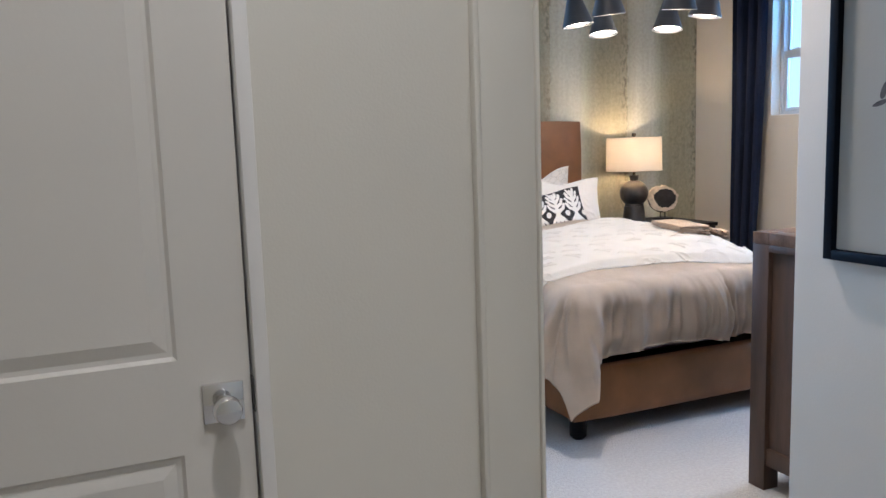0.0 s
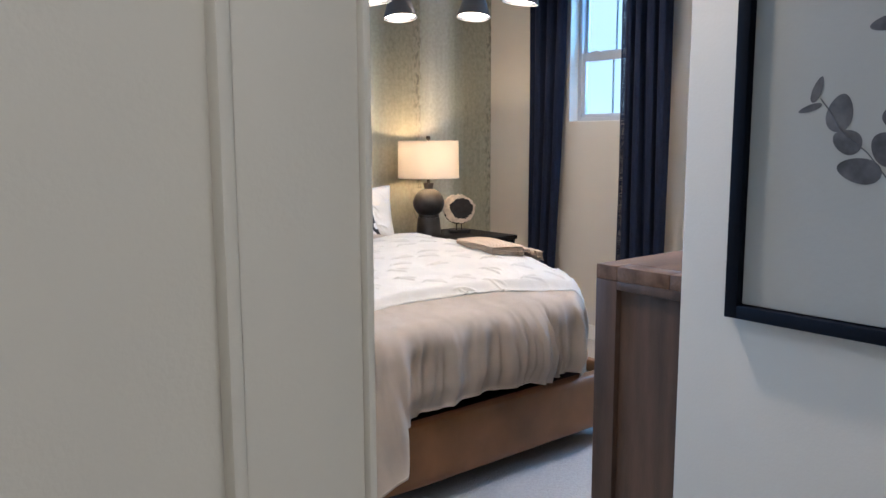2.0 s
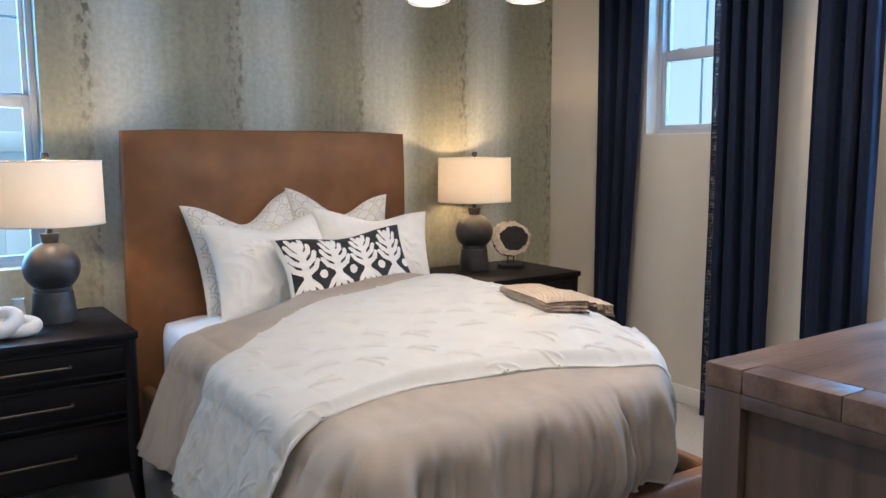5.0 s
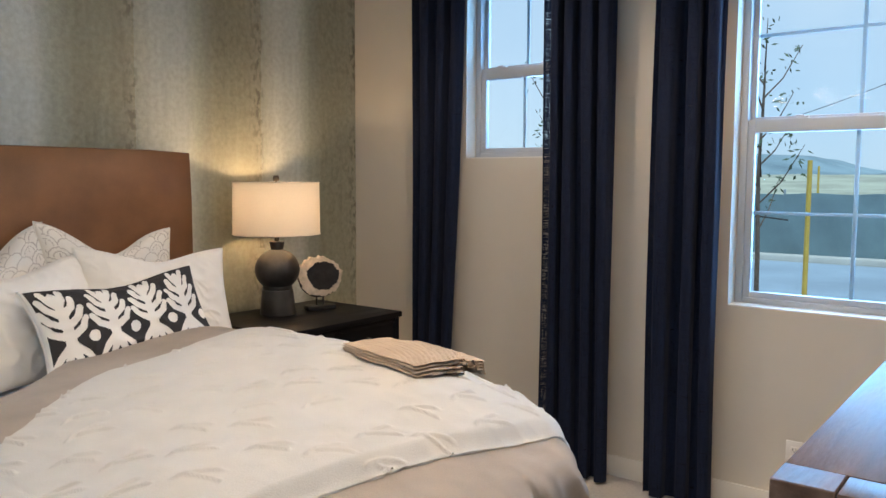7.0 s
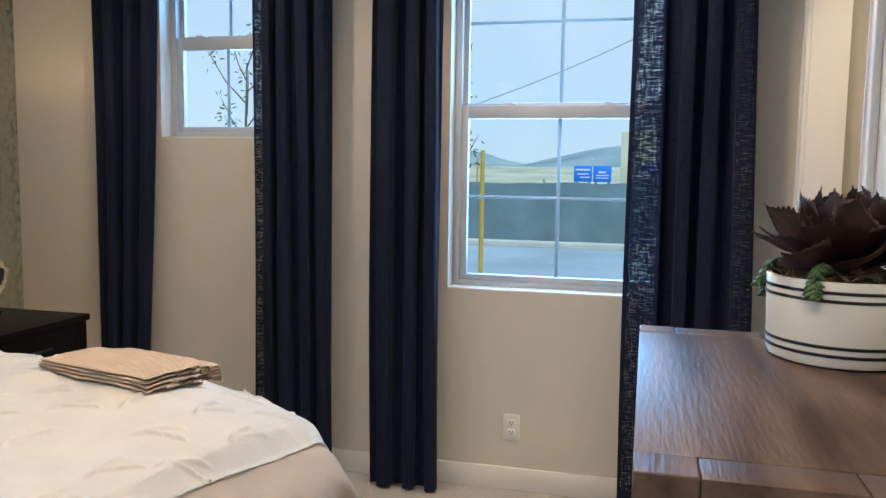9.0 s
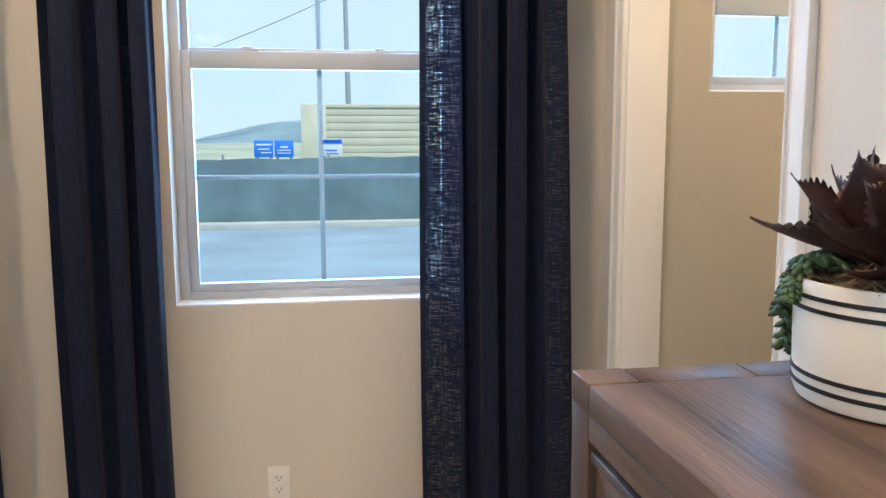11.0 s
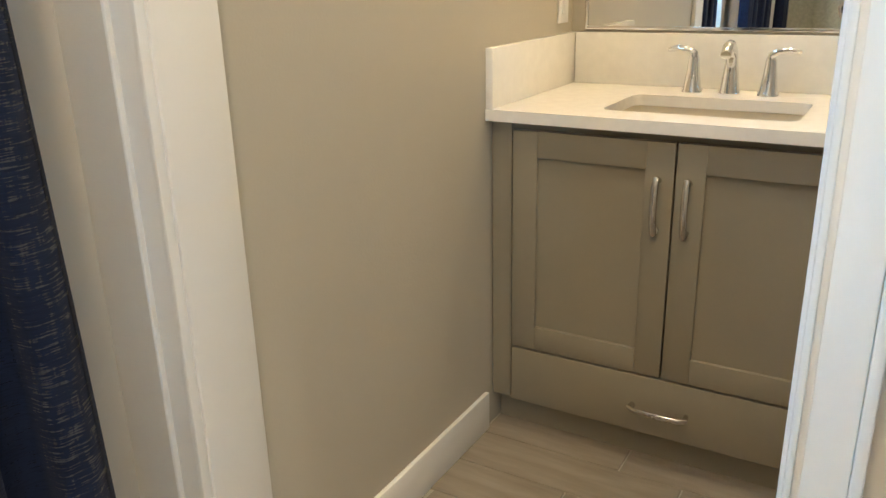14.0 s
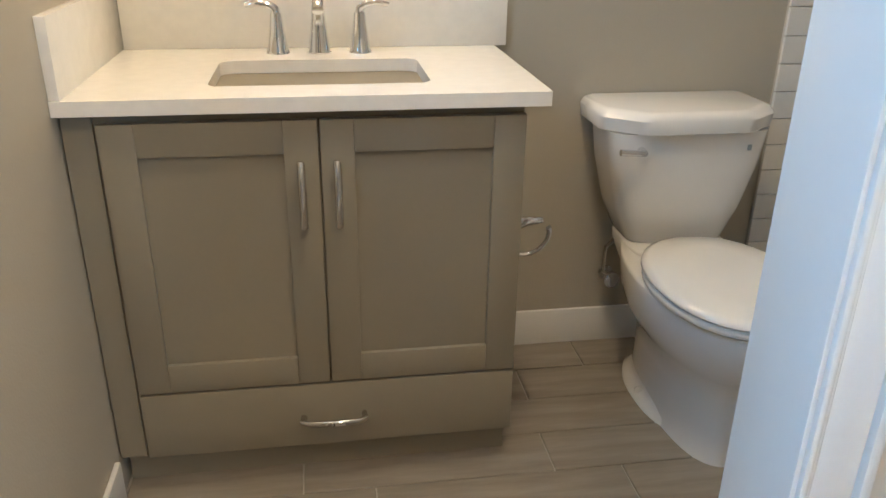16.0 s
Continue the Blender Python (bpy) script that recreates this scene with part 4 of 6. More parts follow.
def pillow(name, m, w, h, t, material, label, chop=0.0, group="pillows on the bed", pattern=None):
    plain = pattern is None
    f = pillow_surface(w, h, t, chop, tufted=plain)
    root = thing(name, m, label, "pillow", group)
    bm = sheet(130 if plain else 60, 90 if plain else 44, lambda u, v: f(u, v, 1))
    sheet(130 if plain else 60, 90 if plain else 44, lambda u, v: f(u, v, -1), bm=bm)
    bmesh.ops.remove_doubles(bm, verts=bm.verts, dist=1e-5)
    cover = part("cover", bm, material, root, smooth=3.0)
    edge = [f(k / 40, 0, 1) for k in range(41)] + [f(1, k / 30, 1) for k in range(1, 31)] + [f(1 - k / 40, 1, 1) for k in range(1, 41)] + [f(0, 1 - k / 30, 1) for k in range(1, 30)]
    part("piping", tube(edge, 0.0022, 6, closed=True), material, root, smooth=3.0)
    if pattern:
        nu, nv = 230, 120
        own = bmesh.new()
        grid = {}

        def vert(i, j):
            if (i, j) not in grid:
                p = f(i / nu, j / nv, 1)
                grid[i, j] = own.verts.new(p + Vector((0, -0.0016, 0)))
            return grid[i, j]

        for i in range(nu):
            for j in range(nv):
                if pattern[1]((i + 0.5) / nu * 2 - 1, (j + 0.5) / nv * 2 - 1):
                    own.faces.new((vert(i, j), vert(i + 1, j), vert(i + 1, j + 1), vert(i, j + 1)))
        part("embroidery", own, pattern[0], root, pattern[2], smooth=3.0)
    return root


def capsule(px, py, ax, ay, bx, by, r0, r1):
    dx, dy = bx - ax, by - ay
    t = max(0, min(1, ((px - ax) * dx + (py - ay) * dy) / (dx * dx + dy * dy)))
    return math.hypot(px - ax - t * dx, py - ay - t * dy) < r0 + (r1 - r0) * t


def fern_dark(a, c):
    """True where the dark ground shows between pale ferns and dots. a runs across the cushion, c up."""
    x, y = a * 0.345, c * 0.175
    if abs(a) > 0.965 or abs(c) > 0.945:
        return False
    step = 0.166
    for cx in (-0.265, -0.099, 0.067, 0.233):
        mid = cx + step / 2
        dx, dy = abs(x - mid), abs(y + 0.040)
        if math.hypot(dx, dy) < 0.021:
            return False
        if (dx / 0.064) ** 0.85 + (dy / 0.054) ** 0.85 < 1:
            return True
        fx, fy = abs(x - cx), y + 0.040
        if capsule(fx, fy, 0, -0.02, 0, 0.175, 0.021, 0.013):
            return False
        for foot, out, tip in ((0.135, 0.030, 0.190), (0.095, 0.052, 0.160), (0.052, 0.066, 0.118), (0.012, 0.072, 0.074)):
            if capsule(fx, fy, 0.004, foot, out * 0.72, foot + (tip - foot) * 0.45, 0.013, 0.0125) or capsule(fx, fy, out * 0.72, foot + (tip - foot) * 0.45, out, tip, 0.0125, 0.0105):
                return False
        for foot, out, tip in ((-0.012, 0.062, -0.072), (-0.030, 0.030, -0.100)):
            if capsule(fx, fy, 0.004, foot, out * 0.7, foot + (tip - foot) * 0.6, 0.014, 0.012) or capsule(fx, fy, out * 0.7, foot + (tip - foot) * 0.6, out, tip, 0.012, 0.009):
                return False
    return True


def scale_line(a, c):
    x, y = a * 0.30, c * 0.27
    row = math.floor(y / 0.045)
    xs = x + 0.04 * (row % 2)
    dx, dy = (xs / 0.08 - math.floor(xs / 0.08) - 0.5) * 0.08, y - row * 0.045
    r = math.hypot(dx, dy)
    return (abs(r - 0.041) < 0.0022 or (abs(dx) < 0.002 and dy < 0.02 and (row * 7 + math.floor(xs / 0.08)) % 3 == 0) or (abs(r - 0.024) < 0.0018 and (row + math.floor(xs / 0.08)) % 2 == 0)) and max(abs(a), abs(c)) < 0.96


GREIGELINE = mat("greige_print", (0.50, 0.46, 0.41), 0.9, var=0.1, bump=0.05)
LINES = (GREIGELINE, scale_line, "greige scale-patterned print")
pillow("pillow", pose(2.478, 5.00, 0.91, -14, -6, 6), 0.58, 0.56, 0.17, PILLOWWHITE, "off-white square pillow with a greige scale print", 0.115, pattern=LINES)
pillow("pillow", pose(2.95, 5.00, 0.92, -14, 5, 0), 0.58, 0.56, 0.17, PILLOWWHITE, "off-white square pillow with a greige scale print", 0.105, pattern=LINES)
pillow("pillow", pose(2.525, 4.84, 0.875, -20, -3, 4), 0.62, 0.45, 0.18, PILLOWWHITE, "plain white square pillow", 0.045)
pillow("pillow", pose(3.05, 4.82, 0.885, -20, 4, -4), 0.64, 0.46, 0.18, PILLOWWHITE, "plain white square pillow", 0.045)
pillow("lumbar_pillow", pose(2.815, 4.66, 0.865, -26, -3, 3), 0.69, 0.35, 0.14, PILLOWWHITE, "white lumbar pillow with charcoal fern embroidery", 0.03, pattern=(INK, fern_dark, "charcoal fern embroidery"))

# two folded throws on the coverlet


bed_cells = {}
for vtx in quilt.data.vertices:
    cell = (round((vtx.co.x + BXC) / 0.03), round((vtx.co.y + BY) / 0.03))
    bed_cells[cell] = max(bed_cells.get(cell, -9), vtx.co.z + BZ)


def bed_top(x, y):
    """Height of the coverlet, averaged over a hand's breadth."""
    i, j = round(x / 0.03), round(y / 0.03)
    got = [bed_cells[i + a, j + c] for a in range(-2, 3) for c in range(-2, 3) if (i + a, j + c) in bed_cells]
    return sum(got) / len(got) + 0.002 if got else 0.76


def folded(name, x, y, turn, w, d, layers, label, seed, up=0.0, pleats=True):
    z0 = bed_top(x, y)
    root = thing(name, pose(x, y, z0, 0, 0, turn), label, "towel", "folded linens on the bed")
    ct, st = math.cos(radians(turn)), math.sin(radians(turn))
    hgt = 0.0075
    for k in range(layers):
        jx, jy = 0.006 * wob(k * 3.1, seed), 0.007 * wob(k * 2.3, seed + 5)

        def f(u, v, top, k=k, jx=jx, jy=jy):
            a, c = 2 * u - 1, 2 * v - 1
            lx = a * w / 2 * (1 - 0.012 * k) + jx + 0.006 * wob(c * 2, seed + k)
            ly = c * d / 2 * (1 - 0.012 * k) + jy + 0.006 * wob(a * 2, seed + k + 3)
            rim = max(0.0, 1 - abs(a) ** 14) ** 0.5 * max(0.0, 1 - abs(c) ** 18) ** 0.5
            z = hgt * k + (hgt * (0.5 + 0.5 * rim) if top else hgt * (0.5 - 0.5 * rim))
            if top and k == layers - 1:
                bow = lx * 0.9 + 1.4 * (ly - 0.06) ** 2
                ridge = abs(math.sin(bow * 210)) - 0.5 if pleats else 0.4 * (abs(math.sin(lx * 60 + 2 * ly)) - 0.5)
                z += (0.0030 * ridge * smooth01(1.0, 0.8, abs(a)) + 0.003 * wob(u * 4, v * 4, seed)) * rim
            if top:
                z += 0.002 * wob(u * 6, v * 5, seed + k) * rim
            sag = bed_top(x + lx * ct - ly * st, y + lx * st + ly * ct) - z0
            level = 0.8 * (k + (1 if top else 0)) / layers
            return (lx, ly, z + sag * (1 - level) + up)

        own = sheet(90, 56, lambda u, v: f(u, v, True))
        sheet(90, 56, lambda u, v: f(u, v, False), bm=own)
        bmesh.ops.remove_doubles(own, verts=own.verts, dist=1e-5)
        part("layer", own, TOWELMAT, root, smooth=3.0)
    return root


folded("folded_towel", 3.03, 3.55, -12, 0.178, 0.37, 4, "tan pleated linen towel folded on the coverlet", 2.0)
folded("folded_towel", 3.262, 3.64, -23, 0.180, 0.44, 4, "tan linen towel folded on the coverlet", 5.0, up=0.016, pleats=True)

# ---- nightstands ----


def nightstand(m, label):
    n = thing("nightstand", m, label, "nightstand", "nightstands beside the bed")
    w, d, h = 0.80, 0.62, 0.735
    part("top", box(-w / 2, w / 2, 0, d, h - 0.028, h, bev=0.004), BLACKWOOD, n)
    part("body", boxes((-w / 2 + 0.025, w / 2 - 0.025, 0.03, d - 0.005, 0.165, h - 0.028), (-w / 2 + 0.012, w / 2 - 0.012, 0.012, d - 0.004, h - 0.05, h - 0.028), bev=0.003), BLACKWOOD, n)
    for z0, z1 in ((0.585, 0.680), (0.425, 0.545), (0.185, 0.385)):
        dr = part("drawer", boxes((-w / 2 + 0.045, w / 2 - 0.045, 0.016, 0.04, z0, z1), bev=0.004), BLACKWOOD, n)
        rim = 0.009
        part("bead", boxes((-w / 2 + 0.040, w / 2 - 0.040, 0.010, 0.024, z0 - rim, z0), (-w / 2 + 0.040, w / 2 - 0.040, 0.010, 0.024, z1, z1 + rim), bev=0.003), BLACKWOOD, dr)
        zc = (z0 + z1) / 2
        part("pull", tube([(-0.155, 0.016, zc), (-0.155, -0.010, zc), (-0.150, -0.014, zc), (0.150, -0.014, zc), (0.155, -0.010, zc), (0.155, 0.016, zc)], 0.0045, 8), DARKMETAL, dr, "thin dark bronze bar pull")
    for sx in (-1, 1):
        for y, back in ((0.035, -1), (d - 0.04, 1)):
            pts = [(sx * (w / 2 - 0.03), y, 0.70), (sx * (w / 2 - 0.03), y, 0.30), (sx * (w / 2 - 0.028), y, 0.16), (sx * (w / 2 - 0.018), y + back * 0.012, 0.06), (sx * (w / 2 - 0.004), y + back * 0.03, 0.0)]
            part("leg", tube(pts, [0.030, 0.030, 0.028, 0.020, 0.015], 10), BLACKWOOD, n)
    return n


ns = nightstand(pose(3.92, 4.66, FLOOR), "black three-drawer nightstand with bronze bar pulls")
copy_thing(ns, pose(1.43, 4.525, FLOOR))


def table_lamp(m, label):
    n = thing("table_lamp", m, label, "lamp", "lamps on the nightstands")
    part("base", lathe([(0.0, 0.0), (0.086, 0.0), (0.088, 0.006), (0.077, 0.115), (0.074, 0.124), (0.0, 0.125)], 48), GUNMETAL, n)
    prof = [(0.068, 0.120), (0.073, 0.130)] + [(0.109 * math.cos(a), 0.222 + 0.104 * math.sin(a)) for a in [math.radians(k) for k in range(-50, 73, 7)]] + [(0.030, 0.322), (0.0315, 0.330), (0.036, 0.354), (0.037, 0.360), (0.033, 0.362), (0.0, 0.362)]
    part("body", lathe(prof, 48), GUNMETAL, n, "gunmetal glazed globe body")
    part("stem", lathe([(0.011, 0.36), (0.011, 0.47), (0.016, 0.475), (0.016, 0.49), (0.004, 0.50), (0.004, 0.655), (0.014, 0.660), (0.016, 0.675), (0.012, 0.685), (0.0, 0.686)], 20), DARKMETAL, n)
    sh = bmesh.new()
    r, z0, z1, k = 0.212, 0.398, 0.652, 64
    lo = [sh.verts.new((r * math.cos(2 * math.pi * i / k), r * math.sin(2 * math.pi * i / k), z0)) for i in range(k)]
    hi = [sh.verts.new((r * 0.985 * math.cos(2 * math.pi * i / k), r * 0.985 * math.sin(2 * math.pi * i / k), z1)) for i in range(k)]
    for i in range(k):
        sh.faces.new((lo[i], lo[(i + 1) % k], hi[(i + 1) % k], hi[i]))
    shade = part("shade", sh, SHADE, n, "white linen drum shade", smooth=3.0)
    for r, z in ((0.2125, 0.399), (0.2095, 0.651)):
        part("hem", tube([(r * math.cos(2 * math.pi * i / 48), r * math.sin(2 * math.pi * i / 48), z) for i in range(48)], 0.0028, 6, closed=True), SHADE, shade, smooth=3.0)
    for a in (0, 2.094, 4.189):
        part("spider", tube([(0, 0, 0.64), (0.207 * math.cos(a), 0.207 * math.sin(a), 0.645)], 0.002, 6), NICKEL, shade)
    # shortened to sit below the point light and shadow the lamp's neck
    part("bulb_blocker", lathe([(0.014, 0.49), (0.026, 0.503), (0.030, 0.512), (0.028, 0.521), (0.0, 0.526)], 20), BULB, n, "glowing stub that keeps lamp light off the body below")
    part("cord", tube([(0.05, 0.09, 0.008), (0.10, 0.13, 0.006), (0.16, 0.18, 0.006)], 0.003, 6), BLACKMETAL, n)
    return n


tl = table_lamp(pose(3.868, 5.085, 0.705), "gunmetal globe table lamp with lit white drum shade")
copy_thing(tl, pose(1.60, 4.93, 0.705))
lamp("lamp_light", "POINT", pose(3.868, 5.085, 1.25), 7.0, WARM, radius=0.035)
lamp("lamp_light", "POINT", pose(1.60, 4.93, 1.25), 7.0, WARM, radius=0.035)

# petrified wood slice on its stand
ag = thing("stone_slice_sculpture", pose(4.10, 5.03, 0.705), "dark petrified wood slice on a black stand", "ornament")
ag.matrix_world = pose(4.10, 5.03, 0.705, 0, 0, -22)
part("foot", box(-0.075, 0.075, -0.035, 0.035, 0, 0.022, bev=0.002), BLACKMETAL, ag)
for x in (-0.018, 0.018):
    part("upright", tube([(x, 0, 0.02), (x, 0, 0.068)], 0.0045, 8), BLACKMETAL, ag)
part("cradle", tube([(0.108 * math.sin(a), 0, 0.158 - 0.092 * math.cos(a)) for a in [math.radians(k) for k in range(-88, 89, 8)]], 0.0045, 8), BLACKMETAL, ag)


def slice_bm(scale, y0, y1, seed):
    own = bmesh.new()
    k = 120
    rings = []
    for y in (y0, y1):
        ring = []
        for i in range(k):
            a = 2 * math.pi * i / k
            r = scale * (0.098 + 0.008 * math.cos(2 * a + 0.4) + 0.010 * wob(2 * math.cos(a), 2 * math.sin(a), seed) + 0.009 * wob(9 * math.cos(a), 9 * math.sin(a), seed) + 0.005 * wob(23 * math.cos(a), 23 * math.sin(a), seed))
            ring.append(own.verts.new((r * math.cos(a) * 1.02, y, 0.172 + r * math.sin(a))))
        rings.append(ring)
    for i in range(k):
        own.faces.new((rings[0][i], rings[0][(i + 1) % k], rings[1][(i + 1) % k], rings[1][i]))
    own.faces.new(rings[0][::-1])
    own.faces.new(rings[1])
    return own


part("slice", slice_bm(1.1, -0.012, 0.012, 2.0), AGATERIM, ag, "pale ragged rim")
core = part("core", slice_bm(0.80, -0.0145, 0.0145, 6.0), AGATEDARK, ag, "dark polished core", smooth=0.7)
core.location = (0.015, 0, 0.003)

# ornaments on the other nightstand
NSZ = 0.705
ring1 = [(0.062 * math.cos(a), 0.042 * math.sin(a), 0.055 + 0.030 * math.sin(a + 0.6)) for a in [2 * math.pi * i / 40 for i in range(40)]]
ring2 = [(0.062 + 0.062 * math.cos(a), 0.045 * math.sin(a) * 0.5, 0.036 + 0.040 * math.sin(a) * 0.35) for a in [2 * math.pi * i / 40 for i in range(40)]]
kn = thing("knot_sculpture", pose(1.375, 4.70, NSZ), "white stone chain-link knot sculpture", "ornament")
part("link", tube(ring1, 0.027, 14, closed=True), STONEWHITE, kn, smooth=3.0)
part("link", tube([(x, y, z) for x, y, z in ring2], 0.026, 14, closed=True), STONEWHITE, kn, smooth=3.0)
solid("candle_holder", lathe([(0.0, 0), (0.030, 0), (0.026, 0.02), (0.022, 0.09), (0.024, 0.105), (0.018, 0.105), (0.016, 0.06), (0.0, 0.06)], 28), STONEWHITE, "small white ceramic taper holder", "candle holder", pose(1.47, 4.93, NSZ))

sp = thing("snake_plant", pose(1.245, 4.80, NSZ), "snake plant in a ribbed white ceramic bowl", "plant")
prof = [(0.0, 0.0), (0.062, 0.0)]
for k in range(9):
    z = 0.004 + k * 0.0145
    r = 0.066 + 0.042 * math.sin(math.pi * (0.12 + 0.76 * k / 8))
    prof += [(r - 0.004, z), (r, z + 0.006), (r - 0.003, z + 0.0125)]
prof += [(0.072, 0.136), (0.066, 0.136), (0.064, 0.118), (0.0, 0.118)]
part("pot", lathe(prof, 48), STONEWHITE, sp, "ribbed white ceramic bowl")
part("soil", lathe([(0.064, 0.112), (0.05, 0.122), (0.0, 0.125)], 24), MOSS, sp)


def strap_leaf(base, lean, turn, ln, w, curl=0.0):
    def f(u, v):
        half = w * (1 - v ** 3) * (0.65 + 0.5 * v) * (u - 0.5)
        fwd = lean * v ** 1.6 * ln
        x, y = half, fwd + 6.0 * half * half + curl * v * v * half
        c, s = math.cos(turn), math.sin(turn)
        return (base[0] + x * c - y * s, base[1] + x * s + y * c, base[2] + ln * v * (1 - 0.25 * lean * v))
    return sheet(6, 14, f, thick=0.004)


rng = random.Random(4)
for i in range(13):
    a = i * 2.4
    part("leaf", strap_leaf((0.028 * math.cos(a), 0.028 * math.sin(a), 0.115), rng.uniform(0.1, 0.55), a - 1.57, rng.uniform(0.17, 0.30), rng.uniform(0.040, 0.055), 2), GREEN, sp, smooth=3.0)

# ---- curtains ----


def curtain(y_hi, y_lo, folds, label, taper=0.0, loose=0.0, seed=1.0, tail=0.0):
    root = thing("curtain", pose(4.57, 0, FLOOR), label, "curtain", "navy curtain panels on the window wall")

    def f(u, v):
        z = 0.012 + v * 2.56
        y = y_hi + (y_lo - y_hi) * u
        y += taper * (1 - v) ** 1.5 * u
        mid = 0.5 + 0.5 * smooth01(0.0, 0.10 + loose, u) * smooth01(1.0, 0.92, u)
        ph = 2 * math.pi * folds * u + 2.2 * wob(u * 2.2, v * 0.5, seed) + 0.6 * wob(u * 5, v * 1.4, seed)
        amp = 0.038 * mid * (0.75 + 0.25 * v) * smooth01(-0.05, loose + 0.05, u)
        sn = math.sin(ph)
        x = amp * math.copysign(abs(sn) ** 0.55, sn) + 0.012 * wob(u * 4, v * 2.2, seed + 4) + 0.003 * wob(u * 30, v * 3, seed)
        y += 0.010 * math.sin(2 * ph) * mid + 0.012 * wob(u * 2, v * 1.6, seed + 8)
        return (x, y, z)

    part("panel", sheet(150, 40, lambda u, v: f(loose + (1 - loose - tail) * u, v)), NAVY, root, smooth=3.0)
    part("lining", sheet(110, 30, lambda u, v: Vector(f(loose + 0.03 + (0.97 - loose - tail) * u, v)) + Vector((0.012, 0, 0))), NAVY, root, smooth=3.0)
    if tail:
        part("unlined_edge", sheet(30, 40, lambda u, v: f(1 - tail + tail * u, v)), NAVYTAIL, root, "sheer unlined edge", smooth=3.0)
    if loose:
        part("unlined_edge", sheet(40, 40, lambda u, v: f(loose * u, v)), NAVYSHEER, root, "sheer unlined edge", smooth=3.0)
    part("hem", sheet(150, 1, lambda u, v: (f(u, v * 0.035)[0] - 0.004, f(u, v * 0.035)[1], f(u, v * 0.035)[2])), NAVY, root, smooth=3.0)
    for e in (0.0, 1.0):
        part("side_hem", sheet(2, 40, lambda u, v: Vector(f(abs(e - 0.03 * u), v)) + Vector((-0.004, 0, 0))), NAVY, root, smooth=3.0)
    for i in range(folds):
        u = (i + 0.5) / folds
        part("ring", tube([(0.02 * math.cos(a), y_hi + (y_lo - y_hi) * u, 2.60 + 0.024 * math.sin(a)) for a in [2 * math.pi * k / 16 for k in range(16)]], 0.003, 6, closed=True), BLACKMETAL, root)
    return root


curtain(4.80, 4.46, 3, "dark navy linen curtain panel, drawn aside", taper=0.11, seed=1.0)
curtain(4.0, 3.635, 4, "dark navy linen curtain panel, drawn aside", loose=0.16, seed=2.0)
curtain(3.45, 3.15, 3, "dark navy linen curtain panel, drawn aside", seed=3.0)
curtain(2.392, 1.95, 4, "dark navy linen curtain panel with a sheer unlined edge", loose=0.22, taper=-0.05, seed=4.0, tail=0.16)
for a, c in ((4.85, 3.56), (3.52, 1.88)):
    rod = thing("curtain_rod", pose(4.57, 0, FLOOR + 2.63), "slim black curtain rod", "curtain rod")
    part("rod", tube([(0, c, 0), (0, a, 0)], 0.010, 10), BLACKMETAL, rod)
    for y in (a - 0.05, c + 0.05):
        part("bracket", tube([(0, y, 0), (0.07, y, -0.01), (0.13, y, -0.01)], 0.006, 8), BLACKMETAL, rod)

# ---- cluster chandelier over the bed ----
ch = thing("chandelier", pose(2.71, 3.50, TOP), "black six-cone cluster chandelier, lit", "chandelier")
part("canopy", lathe([(0.0, 0), (0.075, 0), (0.075, -0.022), (0.06, -0.03), (0.0, -0.03)], 32), BLACKMETAL, ch)
part("stem", tube([(0, 0, -0.02), (0, 0, -0.42)], 0.009, 10), BLACKMETAL, ch)
part("hub", lathe([(0.0, -0.46), (0.03, -0.455), (0.035, -0.44), (0.03, -0.415), (0.0, -0.41)], 24), BLACKMETAL, ch)
for i, (x, y) in enumerate(((2.44, 3.655), (2.79, 3.93), (3.05, 3.69), (2.935, 3.26), (2.64, 3.10), (2.39, 3.31))):
    dx, dy = x - 2.71, y - 3.50
    c = part("cone", lathe([(0.020, 0.20), (0.024, 0.215), (0.0, 0.22), (0.024, 0.215), (0.022, 0.19), (0.083, 0.0), (0.080, 0.0), (0.021, 0.185), (0.0, 0.186)], 40), BLACKMETAL, ch, "matt black cone shade")
    tip = 8
    c.matrix_local = Matrix.Translation((dx, dy, 1.95 - TOP)) @ Matrix.Rotation(math.radians(tip), 4, Vector((-dy, dx, 0)).normalized())
    disc = part("diffuser", lathe([(0.0, 0.012), (0.074, 0.012), (0.072, 0.016), (0.0, 0.016)], 32), BULB, c, "glowing diffuser")
    part("arm", tube([(0, 0, -0.435), (dx * 0.6, dy * 0.6, -0.43), (dx * 0.93, dy * 0.93, -0.47), (dx * 0.95, dy * 0.95, 1.95 - TOP + 0.21)], 0.006, 8), BLACKMETAL, ch)
    lamp("chandelier_light", "POINT", pose(x, y, 1.935), 3.4, (1.0, 0.78, 0.52), radius=0.06)

# ---- dresser ----
dr = thing("dresser", pose(2.355, 2.325, FLOOR), "rustic brown wooden chest of drawers with mortised corners", "dresser")
DW, DD, DH = 0.97, 0.536, 0.987 - FLOOR
# local frame: x along the front, y from the front towards the wall (negative)
part("top", box(0.0768, DW - 0.0768, -DD, 0, DH - 0.045, DH, bev=0.002), WALNUT, dr)
part("top_core", box(0.004, DW - 0.004, -DD + 0.004, -0.004, DH - 0.046, DH - 0.006), SLOT, dr)
part("top_rail", box(0.075, DW - 0.075, -0.06, -0.001, DH - 0.085, DH - 0.046, bev=0.002), WALNUT, dr)
